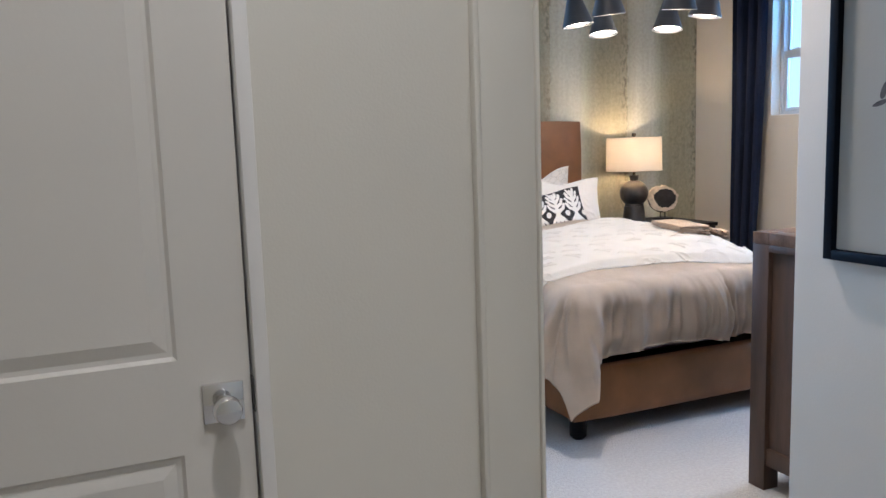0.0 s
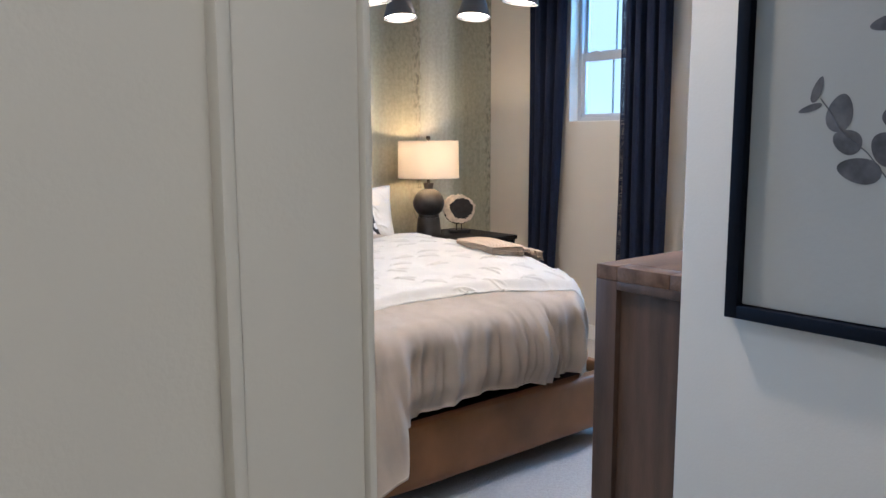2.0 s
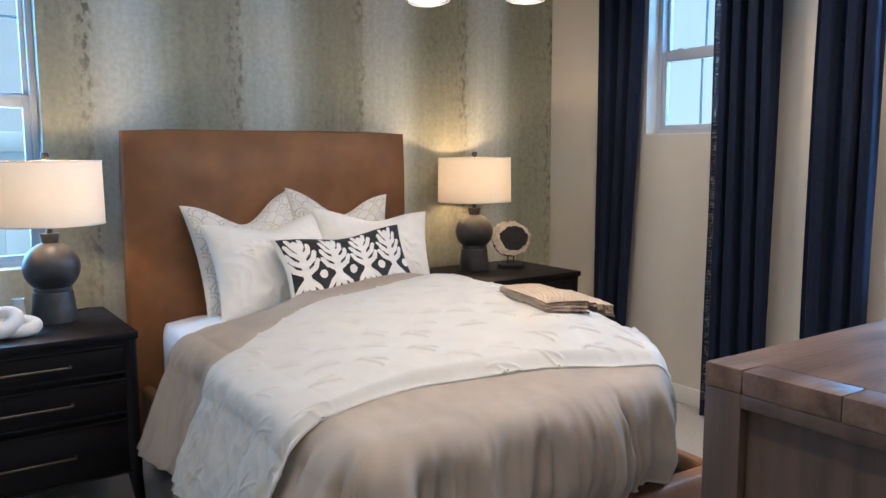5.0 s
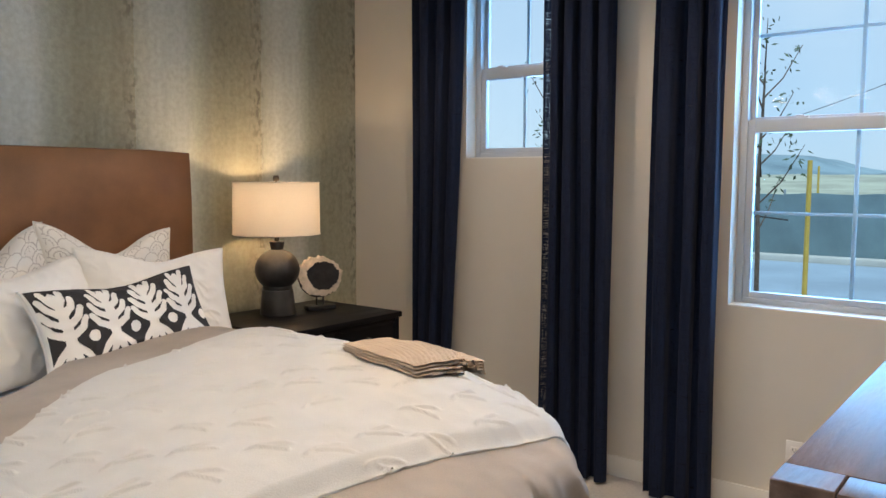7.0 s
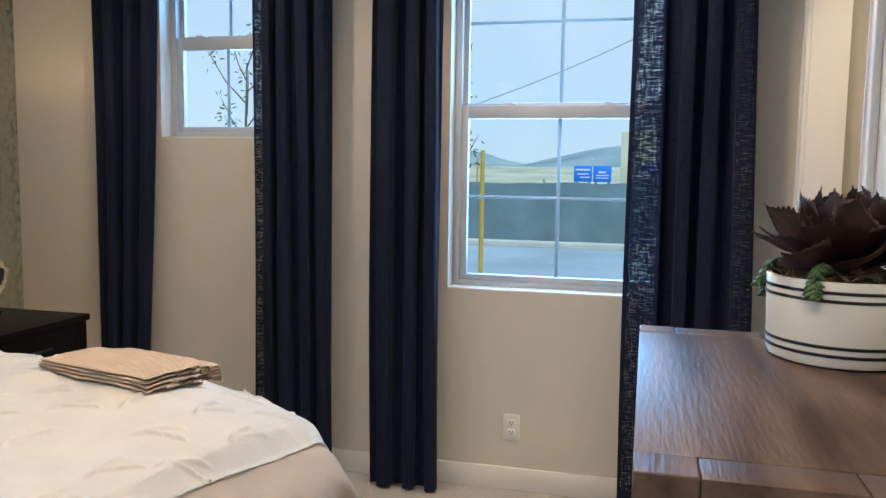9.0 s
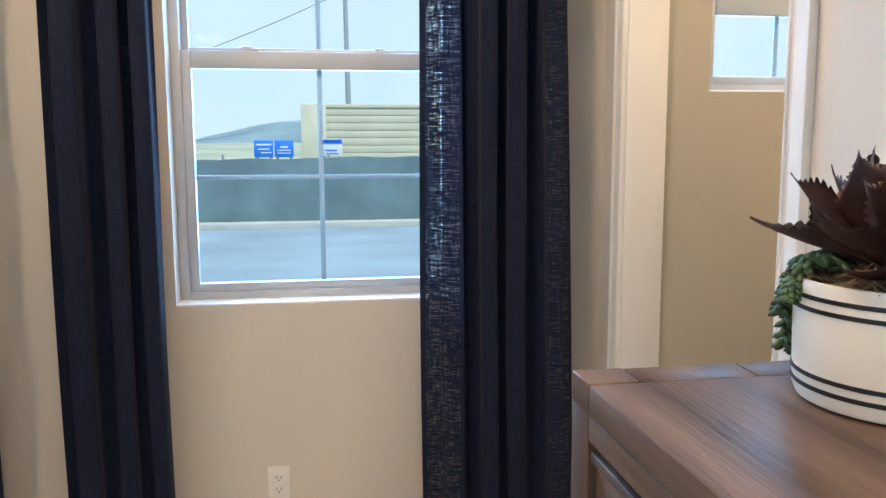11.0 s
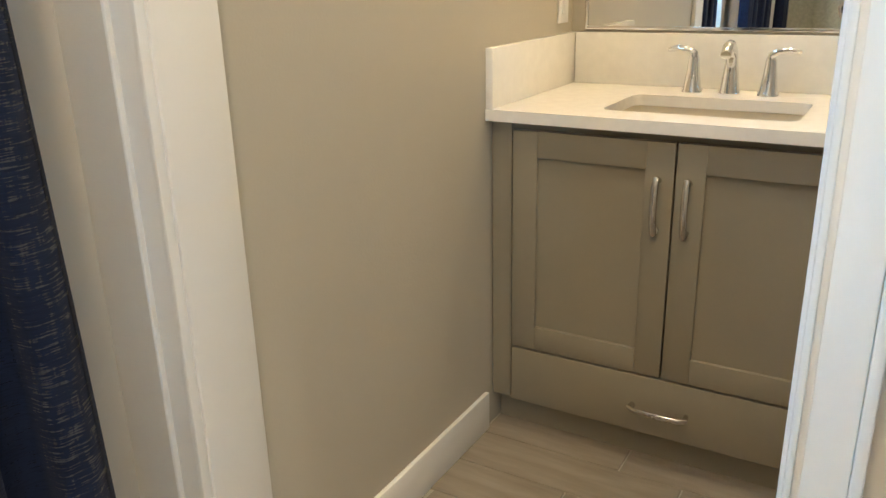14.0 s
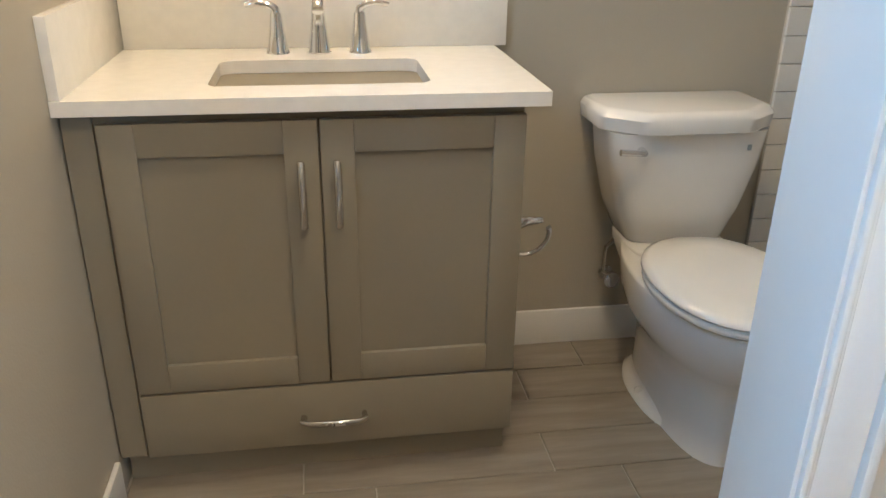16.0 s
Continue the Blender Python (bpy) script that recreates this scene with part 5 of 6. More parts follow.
for x0, x1 in ((0, 0.075), (DW - 0.075, DW)):
    for y0, y1 in ((-0.08, 0), (-DD, -DD + 0.08)):
        part("corner_post", box(x0 + 0.0005, x1, y0, y1 - 0.0005, 0, DH - 0.0455, bev=0.002), WALNUTUPSHADE, dr)
        part("mortise_cap", box(x0 + 0.0002, x1 - 0.0002, y0 + 0.0002, y1 - 0.0002, DH - 0.045, DH + 0.0008, bev=0.0018, seg=1), WALNUT, dr)
    for y0, y1 in ((-DD + 0.0815, -DD / 2 - 0.0008), (-DD / 2 + 0.0008, -0.0815)):
        part("end_board", box(x0, x1, y0, y1, DH - 0.045, DH - 0.0004, bev=0.002), WALNUT, dr)
    part("end_rail", box(x0, x1, -DD + 0.08, -0.08, DH - 0.072, DH - 0.0455, bev=0.002), WALNUTUPSHADE, dr)
    part("side_rail", box(x0 + 0.008, x1 - 0.008, -DD + 0.08, -0.08, 0.10, 0.17, bev=0.003), WALNUTUPSHADE, dr)
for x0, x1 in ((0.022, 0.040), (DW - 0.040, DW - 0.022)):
    part("side_panel", box(x0, x1, -DD + 0.08, -0.08, 0.16, DH - 0.07), WALNUTUPSHADE, dr)
part("back_panel", box(0.075, DW - 0.075, -DD + 0.005, -DD + 0.02, 0.12, DH - 0.045), WALNUTUPSHADE, dr)
part("bottom_rail", box(0.075, DW - 0.075, -0.055, -0.004, 0.10, 0.15, bev=0.003), WALNUT, dr)
for k in range(4):
    z1 = DH - 0.10 - k * 0.195
    z0 = z1 - 0.155
    d = part("drawer", box(0.080, DW - 0.080, -0.45, -0.012, z0, z1, bev=0.003), WALNUT, dr)
    part("finger_pull", box(0.080, DW - 0.080, -0.02, -0.002, z1 - 0.014, z1 + 0.002, bev=0.004), WALNUTUPSHADE, d)
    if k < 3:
        part("divider", box(0.075, DW - 0.075, -0.40, -0.03, z0 - 0.034, z0 - 0.012, bev=0.002), WALNUTUPSHADE, dr)

# planter on the dresser
PX, PY, PZ = 3.108, 1.936, 0.9880
pl = thing("succulent_planter", pose(PX, PY, PZ), "maroon agave and trailing sedum in a white striped pot", "plant")
part("pot", lathe([(0.0, 0.0), (0.120, 0.0), (0.131, 0.004), (0.136, 0.016), (0.141, 0.162), (0.140, 0.166), (0.132, 0.166), (0.130, 0.150), (0.0, 0.150)], 56), POTWHITE, pl, "white glazed cylinder pot")
for z in (0.026, 0.042, 0.130, 0.146):
    r = 0.136 + 0.005 * (z - 0.016) / 0.146
    part("stripe", lathe([(r - 0.002, z - 0.0032), (r + 0.0012, z - 0.003), (r + 0.0014, z + 0.003), (r - 0.002, z + 0.0032)], 56), POTBLACK, pl, "black painted stripe")
moss = bmesh.new()
rng = random.Random(8)
for i in range(220):
    a, r = rng.uniform(0, 6.28), 0.114 * math.sqrt(rng.random())
    b = rng.uniform(0, 6.28)
    x, y, z = r * math.cos(a), r * math.sin(a), 0.162 + 0.022 * (1 - (r / 0.114) ** 2)
    tube([(x, y, z), (x + 0.014 * math.cos(b), y + 0.014 * math.sin(b), z + rng.uniform(0.002, 0.012)), (x + 0.03 * math.cos(b + 0.6), y + 0.03 * math.sin(b + 0.6), z)], 0.0014, 4, bm=moss)
lathe([(0.119, 0.156), (0.09, 0.164), (0.0, 0.172)], 28, bm=moss)
part("moss", moss, MOSS, pl, "tangled dry brown moss")


def agave_leaf(turn, tilt, roll, ln, w, seed):
    """A broad cupped leaf, narrow at its foot, with spined edges towards a pointed tip."""
    def f(u, v):
        s = 2 * u - 1
        prof = (0.34 + 0.66 * smooth01(0.0, 0.5, v)) * (1 - smooth01(0.55, 1.0, v) ** 1.1) + 0.015
        tooth = 0.17 * (abs(math.sin(v * 44 + seed)) - 0.3) * smooth01(0.30, 0.5, v) * smooth01(1.0, 0.9, v) if abs(s) > 0.95 else 0
        half = w * s * (prof + tooth) * 0.5
        ca = tilt * (0.75 + 0.45 * v)
        out = ln * v * math.cos(ca)
        cup = 7.0 * half * half + 0.005 * wob(u * 3, v * 4, seed) + 0.002 * abs(wob(s * 5, v * 2, seed + 3))
        y = half * math.cos(roll) - cup * math.sin(roll)
        up = ln * v * math.sin(ca) + half * math.sin(roll) + cup * math.cos(roll)
        c, sn = math.cos(turn), math.sin(turn)
        return (out * c - y * sn, out * sn + y * c, up)
    return sheet(10, 40, f, thick=0.003)


for i in range(30):
    a = i * 2.39996
    lvl = i / 29
    lf = part("agave_leaf", agave_leaf(a, math.radians(9 + 66 * lvl), math.radians(34) * math.sin(i * 2.1), 0.200 - 0.065 * lvl + 0.012 * math.sin(i * 3.0), 0.112 - 0.015 * lvl, i * 1.3), AGAVE, pl, smooth=2.5)
    lf.location = (0.014 * math.cos(a), 0.014 * math.sin(a), 0.172 + 0.03 * lvl)


def sedum_strand(path, count, seed):
    own = bmesh.new()
    r = random.Random(seed)
    tube(path, 0.0025, 5, bm=own)
    pts = [Vector(p) for p in path]
    for i in range(count):
        t = i / count * (len(pts) - 1)
        p = pts[int(t)].lerp(pts[int(t) + 1], t - int(t))
        a = i * 2.4
        d = Vector((math.cos(a), math.sin(a), -0.55)).normalized()
        bead = bmesh.new()
        bmesh.ops.create_icosphere(bead, subdivisions=1, radius=1.0)
        rot = d.to_track_quat("Z", "Y").to_matrix().to_4x4()
        m = Matrix.Translation(p + d * 0.009) @ rot @ Matrix.Diagonal((0.0054, 0.0054, 0.0128, 1))
        bmesh.ops.transform(bead, matrix=m, verts=bead.verts)
        merge(own, bead)
    return own


sedum = bmesh.new()
for k, (a0, drop) in enumerate(((0.20, 0.105), (0.45, 0.135), (0.72, 0.120), (0.98, 0.06), (-0.05, 0.04), (2.6, 0.03), (1.3, 0.03))):
    c, s = math.cos(a0), math.sin(a0)
    path = [(0.07 * c, 0.07 * s, 0.178), (0.105 * c, 0.105 * s, 0.196), (0.132 * c, 0.132 * s, 0.186)] + [((0.140 + 0.004 * j) * c, (0.140 + 0.004 * j) * s, 0.168 - drop * j / 4) for j in range(5)]
    merge(sedum, sedum_strand(path, 56, k))
tagged(part("sedum_strands", sedum, SEDUM, pl, smooth=2.5), "green trailing beaded sedum strands", kind="stuff")

# ---- framed print in the hall ----
pic = thing("framed_print", pose(1.95, 1.17, 1.58), "black-framed print of a charcoal eucalyptus branch", "picture")
PW, PH = 0.452, 0.575
part("frame", boxes((-0.032, -0.002, -PW, -PW + 0.027, -PH, PH), (-0.032, -0.002, PW - 0.027, PW, -PH, PH), (-0.032, -0.002, -PW + 0.027, PW - 0.027, -PH, -PH + 0.027), (-0.032, -0.002, -PW + 0.027, PW - 0.027, PH - 0.027, PH), bev=0.002), BLACKFRAME, pic)
part("print", box(-0.014, -0.004, -PW + 0.03, PW - 0.03, -PH + 0.03, PH - 0.03), PAPER, pic, "off-white art paper")


def leaf_shape(y, z, ln, w, ang):
    own = bmesh.new()
    pts = []
    for i in range(28):
        t = 2 * math.pi * i / 28
        a, b = math.cos(t) * ln / 2, math.sin(t) * w / 2 * (1 - 0.18 * math.cos(t))
        pts.append(own.verts.new((-0.0145, y + a * math.cos(ang) - b * math.sin(ang), z + a * math.sin(ang) + b * math.cos(ang))))
    own.faces.new(pts)
    return own


DY, DZ = 1.17, 1.58
for y, z, ln, w, ang in ((1.462, 1.462, 0.050, 0.018, 1.9), (1.474, 1.428, 0.046, 0.013, -0.3), (1.418, 1.418, 0.070, 0.048, 1.75), (1.402, 1.366, 0.055, 0.044, 0.4), (1.378, 1.314, 0.080, 0.046, 0.15), (1.330, 1.354, 0.066, 0.058, 0.7), (1.304, 1.407, 0.082, 0.058, 0.1), (1.270, 1.346, 0.074, 0.044, 0.1), (1.288, 1.269, 0.082, 0.068, 0.9), (1.255, 1.225, 0.05, 0.05, 0.2), (1.268, 1.166, 0.074, 0.052, 1.5), (1.346, 1.571, 0.060, 0.026, -0.15), (1.285, 1.574, 0.07, 0.055, 0.3), (1.255, 1.485, 0.07, 0.055, 0.5), (1.215, 1.405, 0.08, 0.06, -0.2), (1.195, 1.30, 0.08, 0.06, -0.4), (1.19, 1.53, 0.08, 0.06, -0.5), (1.33, 1.64, 0.06, 0.03, -0.5), (1.24, 1.66, 0.07, 0.05, 0.4), (1.15, 1.64, 0.07, 0.05, -0.5), (1.28, 1.75, 0.06, 0.03, 0.8), (1.17, 1.76, 0.06, 0.035, -0.6), (1.22, 1.86, 0.07, 0.03, 1.4), (1.12, 1.44, 0.08, 0.06, -0.5), (1.10, 1.34, 0.07, 0.05, -0.9)):
    part("leaf", leaf_shape(y - DY, z - DZ, ln, w, ang), WASH, pic, smooth=0)
for pts in (((1.455, 1.445), (1.440, 1.426), (1.415, 1.385), (1.365, 1.346), (1.316, 1.285), (1.270, 1.200)), ((1.325, 1.62), (1.293, 1.51), (1.269, 1.40), (1.25, 1.27), (1.24, 1.08)), ((1.22, 1.84), (1.21, 1.70), (1.225, 1.55), (1.245, 1.40), (1.245, 1.28)), ((1.11, 1.45), (1.16, 1.36), (1.235, 1.25))):
    part("stem", tube([(-0.0145, y - DY, z - DZ) for y, z in pts], 0.0022, 5, flat=0.2), WASH, pic)

# ---- outlets and switches ----


def outlet(m, label, rocker=False):
    o = thing("wall_switch" if rocker else "wall_outlet", m, label, "switch" if rocker else "outlet")
    part("plate", box(-0.035, 0.035, -0.006, 0, -0.058, 0.058, bev=0.002), OUTLETMAT, o)
    if rocker:
        part("rocker", box(-0.016, 0.016, -0.010, -0.004, -0.033, 0.033, bev=0.002), OUTLETMAT, o)
    for z in ((-0.020, 0.020) if not rocker else ()):
        face = part("receptacle", box(-0.017, 0.017, -0.0085, -0.004, z - 0.014, z + 0.014, bev=0.003), OUTLETMAT, o)
        for x in (-0.0065, 0.0065):
            part("slot", box(x - 0.0012, x + 0.0012, -0.0092, -0.008, z - 0.001, z + 0.008), SLOT, face)
        part("slot", box(-0.002, 0.002, -0.0092, -0.008, z - 0.009, z - 0.005), SLOT, face)
    return o


outlet(pose(XE, 2.85, 0.247, 0, 0, -90), "white duplex wall outlet with a cover plate")
outlet(pose(4.51, 0.29, 1.135, 0, 0, -90), "white rocker switch above the vanity splash", True)

# ---- bathroom: vanity ----
va = thing("vanity_cabinet", pose(4.06, 0.21, 0), "taupe shaker vanity cabinet with nickel pulls", "cabinet")
VX0, VX1, VF = 3.615 - 4.06, 4.505 - 4.06, 0.755 - 0.21
part("body", box(VX0 + 0.005, VX1, 0.0, VF - 0.022, 0.09, 0.870), VANITYPAINT, va)
part("plinth", box(VX0 + 0.01, VX1 - 0.01, 0.0, VF - 0.07, -0.004, 0.09), VANITYPAINT, va)
part("filler_strip", box(VX1 - 0.055, VX1, VF - 0.024, VF - 0.012, 0.09, 0.868), VANITYPAINT, va)
part("toe_kick", box(VX0 + 0.008, VX1 - 0.004, VF - 0.075, VF - 0.055, -0.005, 0.095), VANITYPAINT, va)


def shaker(x0, x1, z0, z1, name, parent, flat=False):
    y0, y1 = VF - 0.020, VF
    if flat:
        return part(name, box(x0, x1, y0, y1, z0, z1, bev=0.002), VANITYPAINT, parent)
    f = 0.066
    d = part(name, boxes((x0, x0 + f, y0, y1, z0, z1), (x1 - f, x1, y0, y1, z0, z1), (x0 + f, x1 - f, y0, y1, z0, z0 + f), (x0 + f, x1 - f, y0, y1, z1 - f, z1), bev=0.0015), VANITYPAINT, parent)
    part("panel", box(x0 + f - 0.002, x1 - f + 0.002, y0, y1 - 0.010, z0 + f - 0.002, z1 - f + 0.002), VANITYPAINT, d)
    return d


def bar_pull(pts, parent):
    part("pull", tube(pts, 0.0082, 12, flat=0.75), NICKEL, parent, "brushed nickel arched bar pull")


dl = shaker(4.036 - 4.06, 4.442 - 4.06, 0.258, 0.850, "cabinet_door", va)
drr = shaker(3.619 - 4.06, 4.031 - 4.06, 0.258, 0.850, "cabinet_door", va)
dw = shaker(3.619 - 4.06, 4.442 - 4.06, 0.092, 0.252, "drawer", va, True)
for x, d in ((4.070 - 4.06, dl), (4.000 - 4.06, drr)):
    bar_pull([(x, VF - 0.002, 0.762), (x, VF + 0.020, 0.768), (x, VF + 0.030, 0.745), (x, VF + 0.032, 0.70), (x, VF + 0.030, 0.660), (x, VF + 0.020, 0.637), (x, VF - 0.002, 0.643)], d)
bar_pull([(x - 4.06, VF + y, 0.168) for x, y in ((4.097, -0.002), (4.100, 0.02), (4.085, 0.03), (4.03, 0.032), (3.975, 0.03), (3.960, 0.02), (3.963, -0.002))], dw)

ct = thing("countertop", pose(4.04, 0.21, 0.871), "white quartz vanity top with splashes", "countertop")
bm = bmesh.new()
X0, X1, Y0, Y1 = 3.575 - 4.04, 4.51 - 4.04, 0.0, 0.565
SX0, SX1, SY0, SY1 = 3.80 - 4.04, 4.246 - 4.04, 0.185, 0.460


def rounded(x0, x1, y0, y1, r, z, steps=6):
    pts = []
    for cx, cy, a0 in ((x1 - r, y1 - r, 0), (x0 + r, y1 - r, 90), (x0 + r, y0 + r, 180), (x1 - r, y0 + r, 270)):
        for k in range(steps + 1):
            a = math.radians(a0 + 90 * k / steps)
            pts.append((cx + r * math.cos(a), cy + r * math.sin(a), z))
    return pts


TH = 0.029
outer = [rounded(X0, X1, Y0, Y1, 0.003, z) for z in (0, TH)]
inner = [rounded(SX0, SX1, SY0, SY1, 0.03, z) for z in (0, TH)]
vo = [[bm.verts.new(p) for p in ring] for ring in outer]
vi = [[bm.verts.new(p) for p in ring] for ring in inner]
n = len(vo[0])
for i in range(n):
    j = (i + 1) % n
    bm.faces.new((vo[1][i], vo[1][j], vi[1][j], vi[1][i]))
    bm.faces.new((vo[0][i], vo[0][j], vi[0][j], vi[0][i]))
    bm.faces.new((vo[0][i], vo[0][j], vo[1][j], vo[1][i]))
    bm.faces.new((vi[0][i], vi[0][j], vi[1][j], vi[1][i]))
part("slab", bm, QUARTZ, ct, smooth=0.5)
part("back_splash", box(X0 - 0.03, X1 - 0.021, 0.0, 0.020, TH, TH + 0.148, bev=0.0015), QUARTZ, ct)
part("side_splash", box(X1 - 0.020, X1, 0.0, Y1 - 0.005, TH, TH + 0.148, bev=0.0015), QUARTZ, ct)

sink = thing("sink_basin", pose(4.023, 0.21 + 0.3225, 0.870), "white rectangular undermount sink", "sink")
loops = []
w, d = (SX1 - SX0) / 2, (SY1 - SY0) / 2
for k, (gx, z, r) in enumerate(((0.030, 0.0, 0.05), (0.004, 0.0, 0.03), (0.001, -0.004, 0.03), (-0.004, -0.10, 0.035), (-0.014, -0.122, 0.045), (-0.05, -0.135, 0.05), (-0.10, -0.140, 0.02))):
    loops.append(rounded(-w - gx, w + gx, -d - gx, d + gx, r, z))
bm = bmesh.new()
vs = [[bm.verts.new(p) for p in l] for l in loops]
for a, c in zip(vs, vs[1:]):
    for i in range(len(a)):
        bm.faces.new((a[i], a[(i + 1) % len(a)], c[(i + 1) % len(a)], c[i]))
bm.faces.new(vs[-1])
part("basin", bm, PORCELAIN, sink, smooth=1.0)
part("drain", lathe([(0.0, -0.138), (0.022, -0.138), (0.024, -0.135), (0.010, -0.133), (0.0, -0.134)], 24), CHROME, sink, "chrome drain")

fa = thing("faucet", pose(4.022, 0.302, 0.90), "chrome widespread bathroom faucet", "faucet")
cone = [(0.0, 0), (0.0275, 0), (0.0275, 0.003), (0.024, 0.008), (0.017, 0.06), (0.0135, 0.094), (0.0, 0.098)]
part("spout", tube([(0, 0, 0.0), (0, 0, 0.05), (0, 0.002, 0.092), (0, 0.012, 0.115), (0, 0.036, 0.128), (0, 0.062, 0.124), (0, 0.082, 0.108)], [0.027, 0.0205, 0.016, 0.0155, 0.015, 0.0145, 0.014], 20), CHROME, fa, smooth=1.5)
part("escutcheon", lathe([(0.0, 0), (0.029, 0), (0.029, 0.003), (0.0, 0.004)], 28), CHROME, fa)
for sx in (-1, 1):
    h = part("handle_base", lathe(cone, 28, at=(sx * 0.098, 0, 0)), CHROME, fa)
    part("lever", tube([(sx * 0.098, 0, 0.088), (sx * 0.099, 0, 0.103), (sx * 0.112, 0, 0.112), (sx * 0.14, 0.0, 0.117), (sx * 0.168, 0.0, 0.111)], [0.013, 0.012, 0.010, 0.0095, 0.007], 12, flat=0.7), CHROME, h, smooth=1.5)

mi = thing("vanity_mirror", pose(4.02, 0.21, 1.055), "frameless-looking vanity mirror in a slim chrome channel", "mirror")
part("glass", box(-0.455, 0.438, 0.002, 0.006, 0.008, 0.95), m_mirror, mi, smooth=0)
part("channel", boxes((-0.455, 0.438, 0.0, 0.010, 0.0, 0.010), (0.438, 0.444, 0.0, 0.010, 0, 0.95), (-0.461, -0.455, 0.0, 0.010, 0, 0.95), bev=0.001), CHROME, mi)

vl = thing("vanity_light", pose(4.02, 0.21, 2.14), "nickel vanity light bar with two lit glass shades", "wall light")
part("backplate", box(-0.24, 0.24, 0, 0.02, -0.035, 0.035, bev=0.004), NICKEL, vl)
for x in (-0.15, 0.15):
    part("arm", tube([(x, 0.02, 0), (x, 0.09, 0), (x, 0.10, -0.01)], 0.008, 8), NICKEL, vl)
    part("shade", lathe([(0.03, -0.02), (0.05, -0.12), (0.048, -0.12), (0.028, -0.02)], 28, at=(x, 0.10, 0)), BULB, vl, "glowing glass shade")
    lamp("vanity_bulb", "POINT", pose(4.02 + x, 0.36, 1.98), 3.2, (1.0, 0.68, 0.34), radius=0.04)

# ---- toilet ----
TXc = 3.09
to = thing("toilet", pose(TXc, 0.215, -0.006), "white two-piece toilet with the lid down", "toilet")


def ring_pts(z, w, y0, y1, squ, k=40):
    """A rounded outline between y0 and y1, half width w; squ raises the corners."""
    out = []
    cy, hy = (y0 + y1) / 2, (y1 - y0) / 2
    for i in range(k):
        a = 2 * math.pi * i / k
        c, s = math.cos(a), math.sin(a)
        out.append((w * math.copysign(abs(c) ** squ, c), cy + hy * math.copysign(abs(s) ** squ, s), z))
    return out


def loft(rings, bm=None):
    own = bmesh.new()
    vs = [[own.verts.new(p) for p in r] for r in rings]
    for a, c in zip(vs, vs[1:]):
        for i in range(len(a)):
            own.faces.new((a[i], a[(i + 1) % len(a)], c[(i + 1) % len(a)], c[i]))
    own.faces.new(vs[0][::-1])
    own.faces.new(vs[-1])
    return merge(bm, own)


part("tank", loft([ring_pts(0.400, 0.125, 0.035, 0.195, 0.45), ring_pts(0.415, 0.140, 0.025, 0.205, 0.40), ring_pts(0.50, 0.175, 0.015, 0.212, 0.36), ring_pts(0.62, 0.205, 0.01, 0.218, 0.33), ring_pts(0.715, 0.218, 0.008, 0.222, 0.32)]), PORCELAIN, to, smooth=1.2)
lid_o = []
for z, g in ((0.712, -0.006), (0.718, 0.010), (0.752, 0.014), (0.768, 0.004), (0.772, -0.010)):
    w = 0.226 + g
    y0, y1 = 0.0 - g * 0.1, 0.232 + g
    lid_o.append([(-w, y0 + 0.01, z), (-w + 0.01, y0, z), (w - 0.01, y0, z), (w, y0 + 0.01, z), (w, y1 - 0.085, z), (w - 0.012, y1 - 0.065, z), (w - 0.085, y1 - 0.010, z), (w - 0.11, y1, z), (-w + 0.11, y1, z), (-w + 0.085, y1 - 0.010, z), (-w + 0.012, y1 - 0.065, z), (-w, y1 - 0.085, z)])
part("tank_lid", loft(lid_o), PORCELAIN, to, smooth=0.8)
lev = part("flush_lever", tube([(0.14, 0.218, 0.672), (0.14, 0.238, 0.672), (0.155, 0.244, 0.674), (0.205, 0.246, 0.678)], [0.012, 0.010, 0.008, 0.009], 10), CHROME, to, "chrome flush lever", smooth=1.5)
part("badge", box(-0.158, -0.148, 0.217, 0.2215, 0.665, 0.680), STEELPOLE, to)
part("bowl", loft([ring_pts(0.0, 0.106, 0.12, 0.640, 0.75), ring_pts(0.05, 0.103, 0.12, 0.630, 0.78), ring_pts(0.15, 0.104, 0.12, 0.622, 0.82), ring_pts(0.205, 0.116, 0.11, 0.635, 0.88), ring_pts(0.245, 0.146, 0.08, 0.668, 0.95), ring_pts(0.285, 0.168, 0.06, 0.700, 0.95), ring_pts(0.335, 0.180, 0.05, 0.720, 0.95), ring_pts(0.385, 0.184, 0.04, 0.727, 0.95), ring_pts(0.398, 0.180, 0.04, 0.722, 0.95)]), PORCELAIN, to, smooth=1.4)
part("deck", loft([ring_pts(0.30, 0.11, 0.03, 0.30, 0.5), ring_pts(0.375, 0.138, 0.02, 0.30, 0.45), ring_pts(0.402, 0.140, 0.02, 0.29, 0.45), ring_pts(0.408, 0.136, 0.02, 0.285, 0.45)]), PORCELAIN, to, smooth=1.2)
part("foot", loft([ring_pts(0.0, 0.130, 0.12, 0.52, 0.8), ring_pts(0.022, 0.128, 0.12, 0.515, 0.8), ring_pts(0.045, 0.100, 0.14, 0.49, 0.8)]), PORCELAIN, to, smooth=1.0)
for sx in (-1, 1):
    part("bolt_cap", lathe([(0.014, 0.020), (0.014, 0.030), (0.008, 0.038), (0.0, 0.039)], 16, at=(sx * 0.114, 0.33, 0)), PORCELAIN, to)
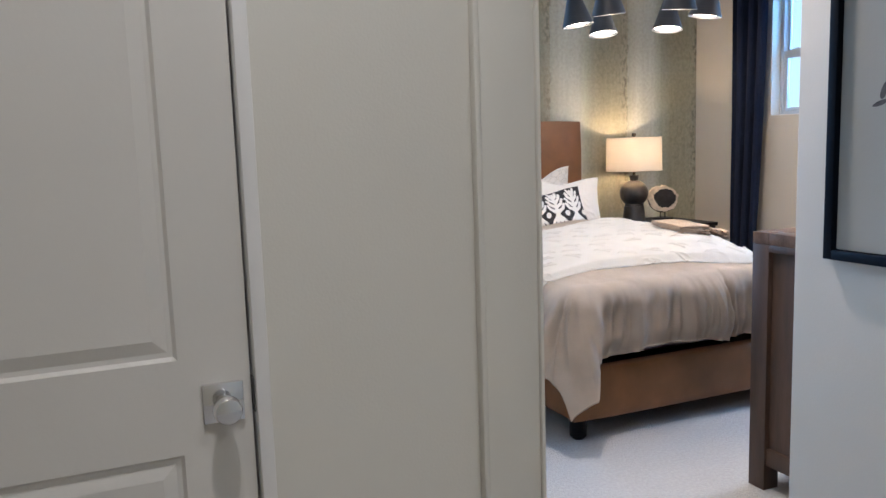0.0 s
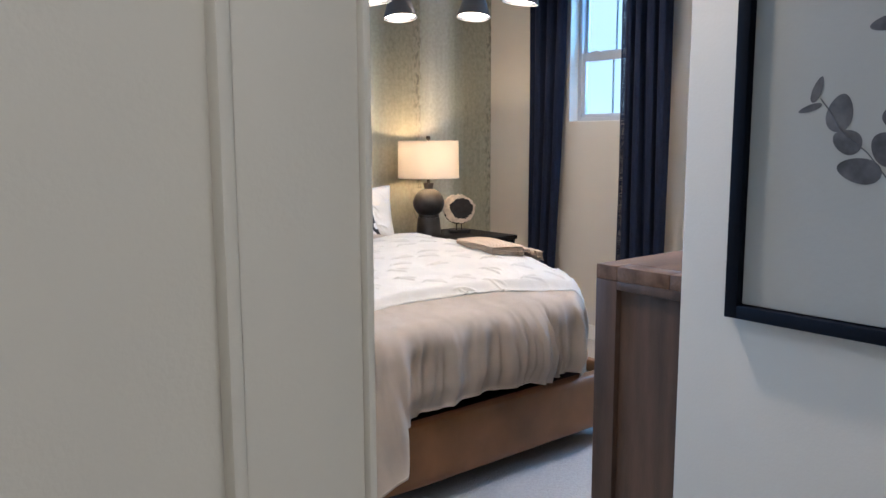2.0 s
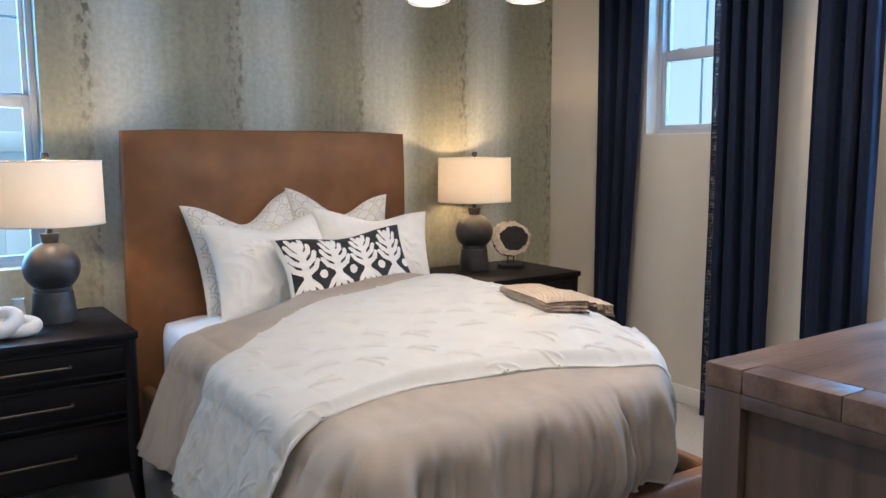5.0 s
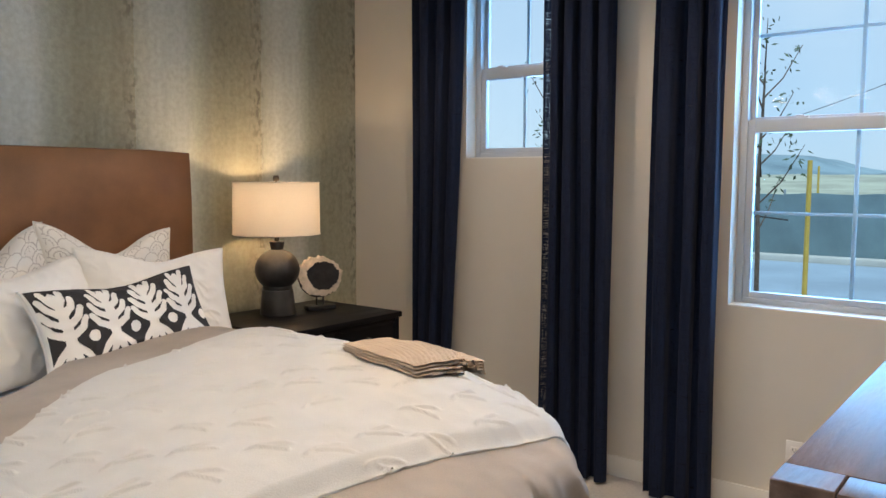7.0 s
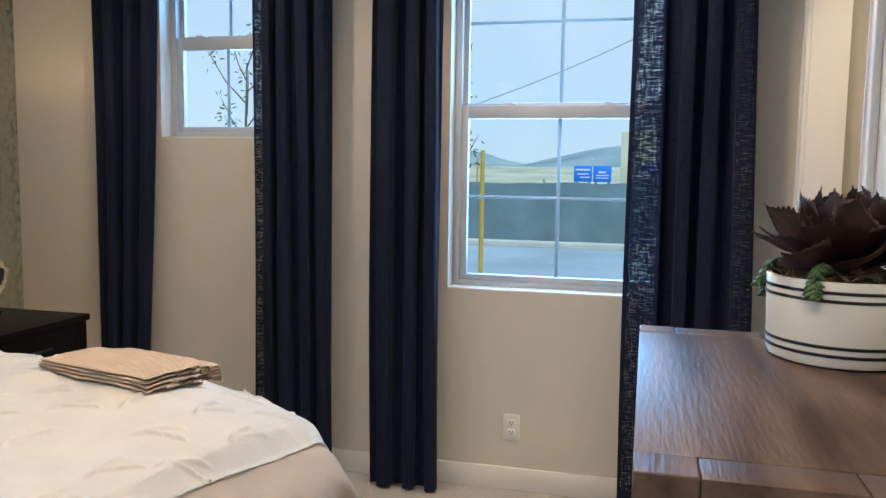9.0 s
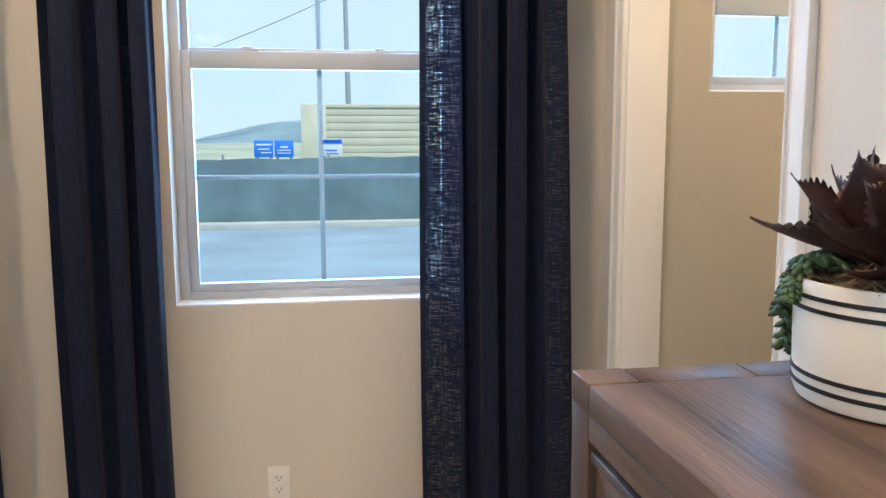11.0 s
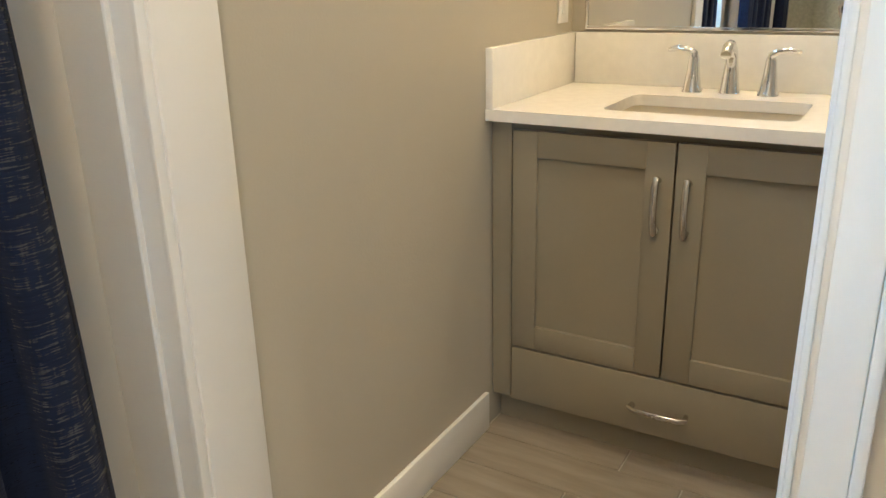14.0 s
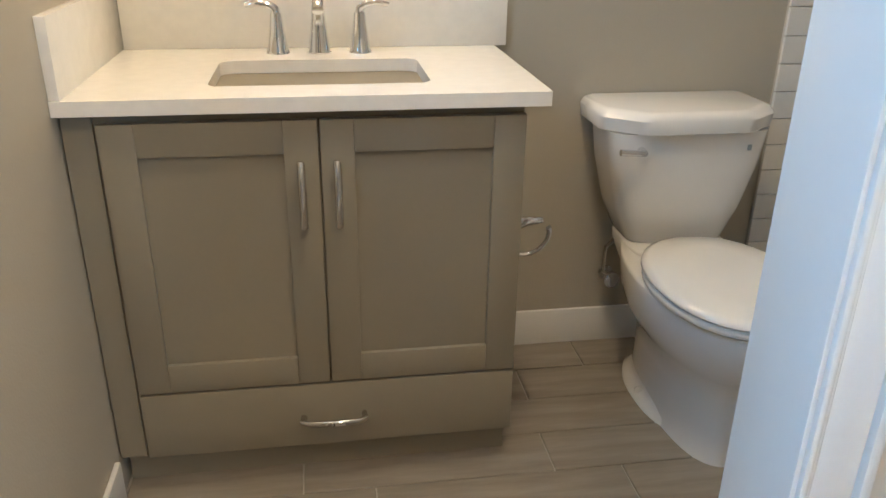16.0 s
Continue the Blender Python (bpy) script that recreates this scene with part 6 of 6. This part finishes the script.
part("seat", loft([ring_pts(0.400, 0.183, 0.245, 0.728, 0.93), ring_pts(0.404, 0.187, 0.24, 0.732, 0.93), ring_pts(0.416, 0.187, 0.24, 0.732, 0.93), ring_pts(0.420, 0.182, 0.245, 0.728, 0.93)]), PORCELAIN, to, smooth=1.0)
part("lid", loft([ring_pts(0.4225, 0.184, 0.235, 0.730, 0.90), ring_pts(0.427, 0.188, 0.232, 0.734, 0.90), ring_pts(0.436, 0.186, 0.234, 0.731, 0.90), ring_pts(0.443, 0.168, 0.25, 0.71, 0.88), ring_pts(0.446, 0.10, 0.32, 0.63, 0.9)]), PORCELAIN, to, smooth=1.0)
part("water_line", tube([(0.115, 0.05, 0.240), (0.150, 0.07, 0.27), (0.152, 0.08, 0.35), (0.105, 0.10, 0.41)], 0.006, 8), NICKEL, to, "braided supply line", smooth=1.5)
sv = thing("stop_valve", pose(3.205, 0.21, 0.225), "chrome water stop valve", "valve")
part("escutcheon", tube([(0, 0, 0), (0, 0.006, 0)], 0.022, 20), CHROME, sv)
part("body", tube([(0, 0, 0), (0, 0.05, 0)], 0.010, 12), CHROME, sv)
part("handle", tube([(0, 0.045, 0), (0, 0.050, 0), (0, 0.066, 0), (0, 0.070, 0)], [0.018, 0.024, 0.024, 0.019], 20), CHROME, sv)

tp = thing("paper_holder", pose(3.611, 0.52, 0.520), "chrome paper ring on the vanity side", "paper holder")
part("mount", tube([(0.012, 0, 0.0), (0.004, 0, 0.0), (0.0, 0, 0.0)], [0.029, 0.029, 0.024], 24), CHROME, tp)
part("arm", tube([(-0.002, 0, 0.0), (-0.05, 0.0, 0.003), (-0.108, 0.0, 0.006)], [0.021, 0.015, 0.008], 14), CHROME, tp, smooth=1.5)
part("ring", tube([(-0.076 + 0.050 * math.cos(a) - 0.010 * math.sin(a), 0.012 * math.sin(a), -0.040 + 0.050 * math.sin(a)) for a in [math.radians(k) for k in range(-215, 96, 10)]], 0.0085, 12, flat=0.75), CHROME, tp, "open chrome ring", smooth=1.5)

# ---- assumed ceiling lights, out of view ----


def can_light(x, y, watts, colour, z=TOP):
    c = thing("assumed_ceiling_light", pose(x, y, z), "assumed recessed round ceiling light out of view, lit", "ceiling light", "recessed lights")
    part("trim_ring", lathe([(0.062, -0.004), (0.085, -0.004), (0.088, 0.0), (0.062, 0.0)], 32), TRIM, c)
    part("diffuser", lathe([(0.0, -0.002), (0.061, -0.002), (0.061, 0.0), (0.0, 0.0)], 32), BULB, c)
    lamp("assumed_can_lamp", "SPOT", pose(x, y, z - 0.02), watts, colour, radius=0.06, spot=(radians(130), 0.6))


# unseen fixtures: some follow from light on the walls, the rest are added fill
can_light(0.25, 0.55, 30, (1.0, 0.91, 0.78))
can_light(0.9, -0.7, 30, (1.0, 0.91, 0.78))
can_light(3.75, 1.25, 34, (1.0, 0.78, 0.50))
can_light(-0.1, 3.6, 20, (1.0, 0.86, 0.68))
can_light(1.6, 2.4, 70, (1.0, 0.82, 0.62))
can_light(3.9, 2.6, 46, (1.0, 0.72, 0.44))
can_light(3.85, 3.95, 34, (1.0, 0.76, 0.52))

# ---- laid tiles, last ----
plank_mesh = {}


def plank(x0, x1, y0, y1, z0, z1, material, parent, name):
    key = (name, round(x1 - x0, 4), round(y1 - y0, 4))
    if key not in plank_mesh:
        plank_mesh[key] = mesh_of(name, box(-(x1 - x0) / 2, (x1 - x0) / 2, -(y1 - y0) / 2, (y1 - y0) / 2, z0, z1, bev=0.0015, seg=1), material, 0.6)
    ob = new(name, plank_mesh[key])
    ob.location = ((x0 + x1) / 2, (y0 + y1) / 2, 0)
    ob.parent = parent
    return ob


tiles = thing("bath_floor", pose(0, 0, 0), "grey-brown wood-look plank tile floor", "floor", kind="structure")
for row in range(10):
    y0 = 0.213 + 0.1485 * row
    shift = (3.30, 3.505, 3.70, 3.515, 3.35, 3.60)[row % 6]
    x = shift - 0.594 * 3
    while x < 4.505:
        a, c = max(x, 2.075), min(x + 0.594, 4.505)
        if c - a > 0.03:
            plank(a + 0.0018, c - 0.0018, y0 + 0.0018, min(y0 + 0.1467, 1.688), FLOOR + 0.010, -0.003, PLANK, tiles, "plank_tile")
        x += 0.594

shower = thing("shower_tile_wall", pose(0, 0, 0), "white glazed subway tile shower surround", "wall", kind="structure")
part("backing", box(2.075, 2.765, 0.2105, 0.217, -0.006, 2.3), GROUT, shower)
for r in range(30):
    z0 = -0.004 + r * 0.0765
    x = 2.765 - 0.153 * (5 if r % 2 else 4.5)
    while x < 2.76:
        a, c = max(x, 2.08), min(x + 0.153, 2.765)
        if c - a > 0.02:
            key = ("subway", round(c - a, 3))
            if key not in plank_mesh:
                plank_mesh[key] = mesh_of("wall_tile", box(-(c - a) / 2 + 0.001, (c - a) / 2 - 0.001, 0.0, 0.012, 0.001, 0.0755, bev=0.0015, seg=1), TILE, 0.6)
            ob = new("wall_tile", plank_mesh[key])
            ob.location = ((a + c) / 2, 0.214, z0)
            ob.parent = shower
        x += 0.153
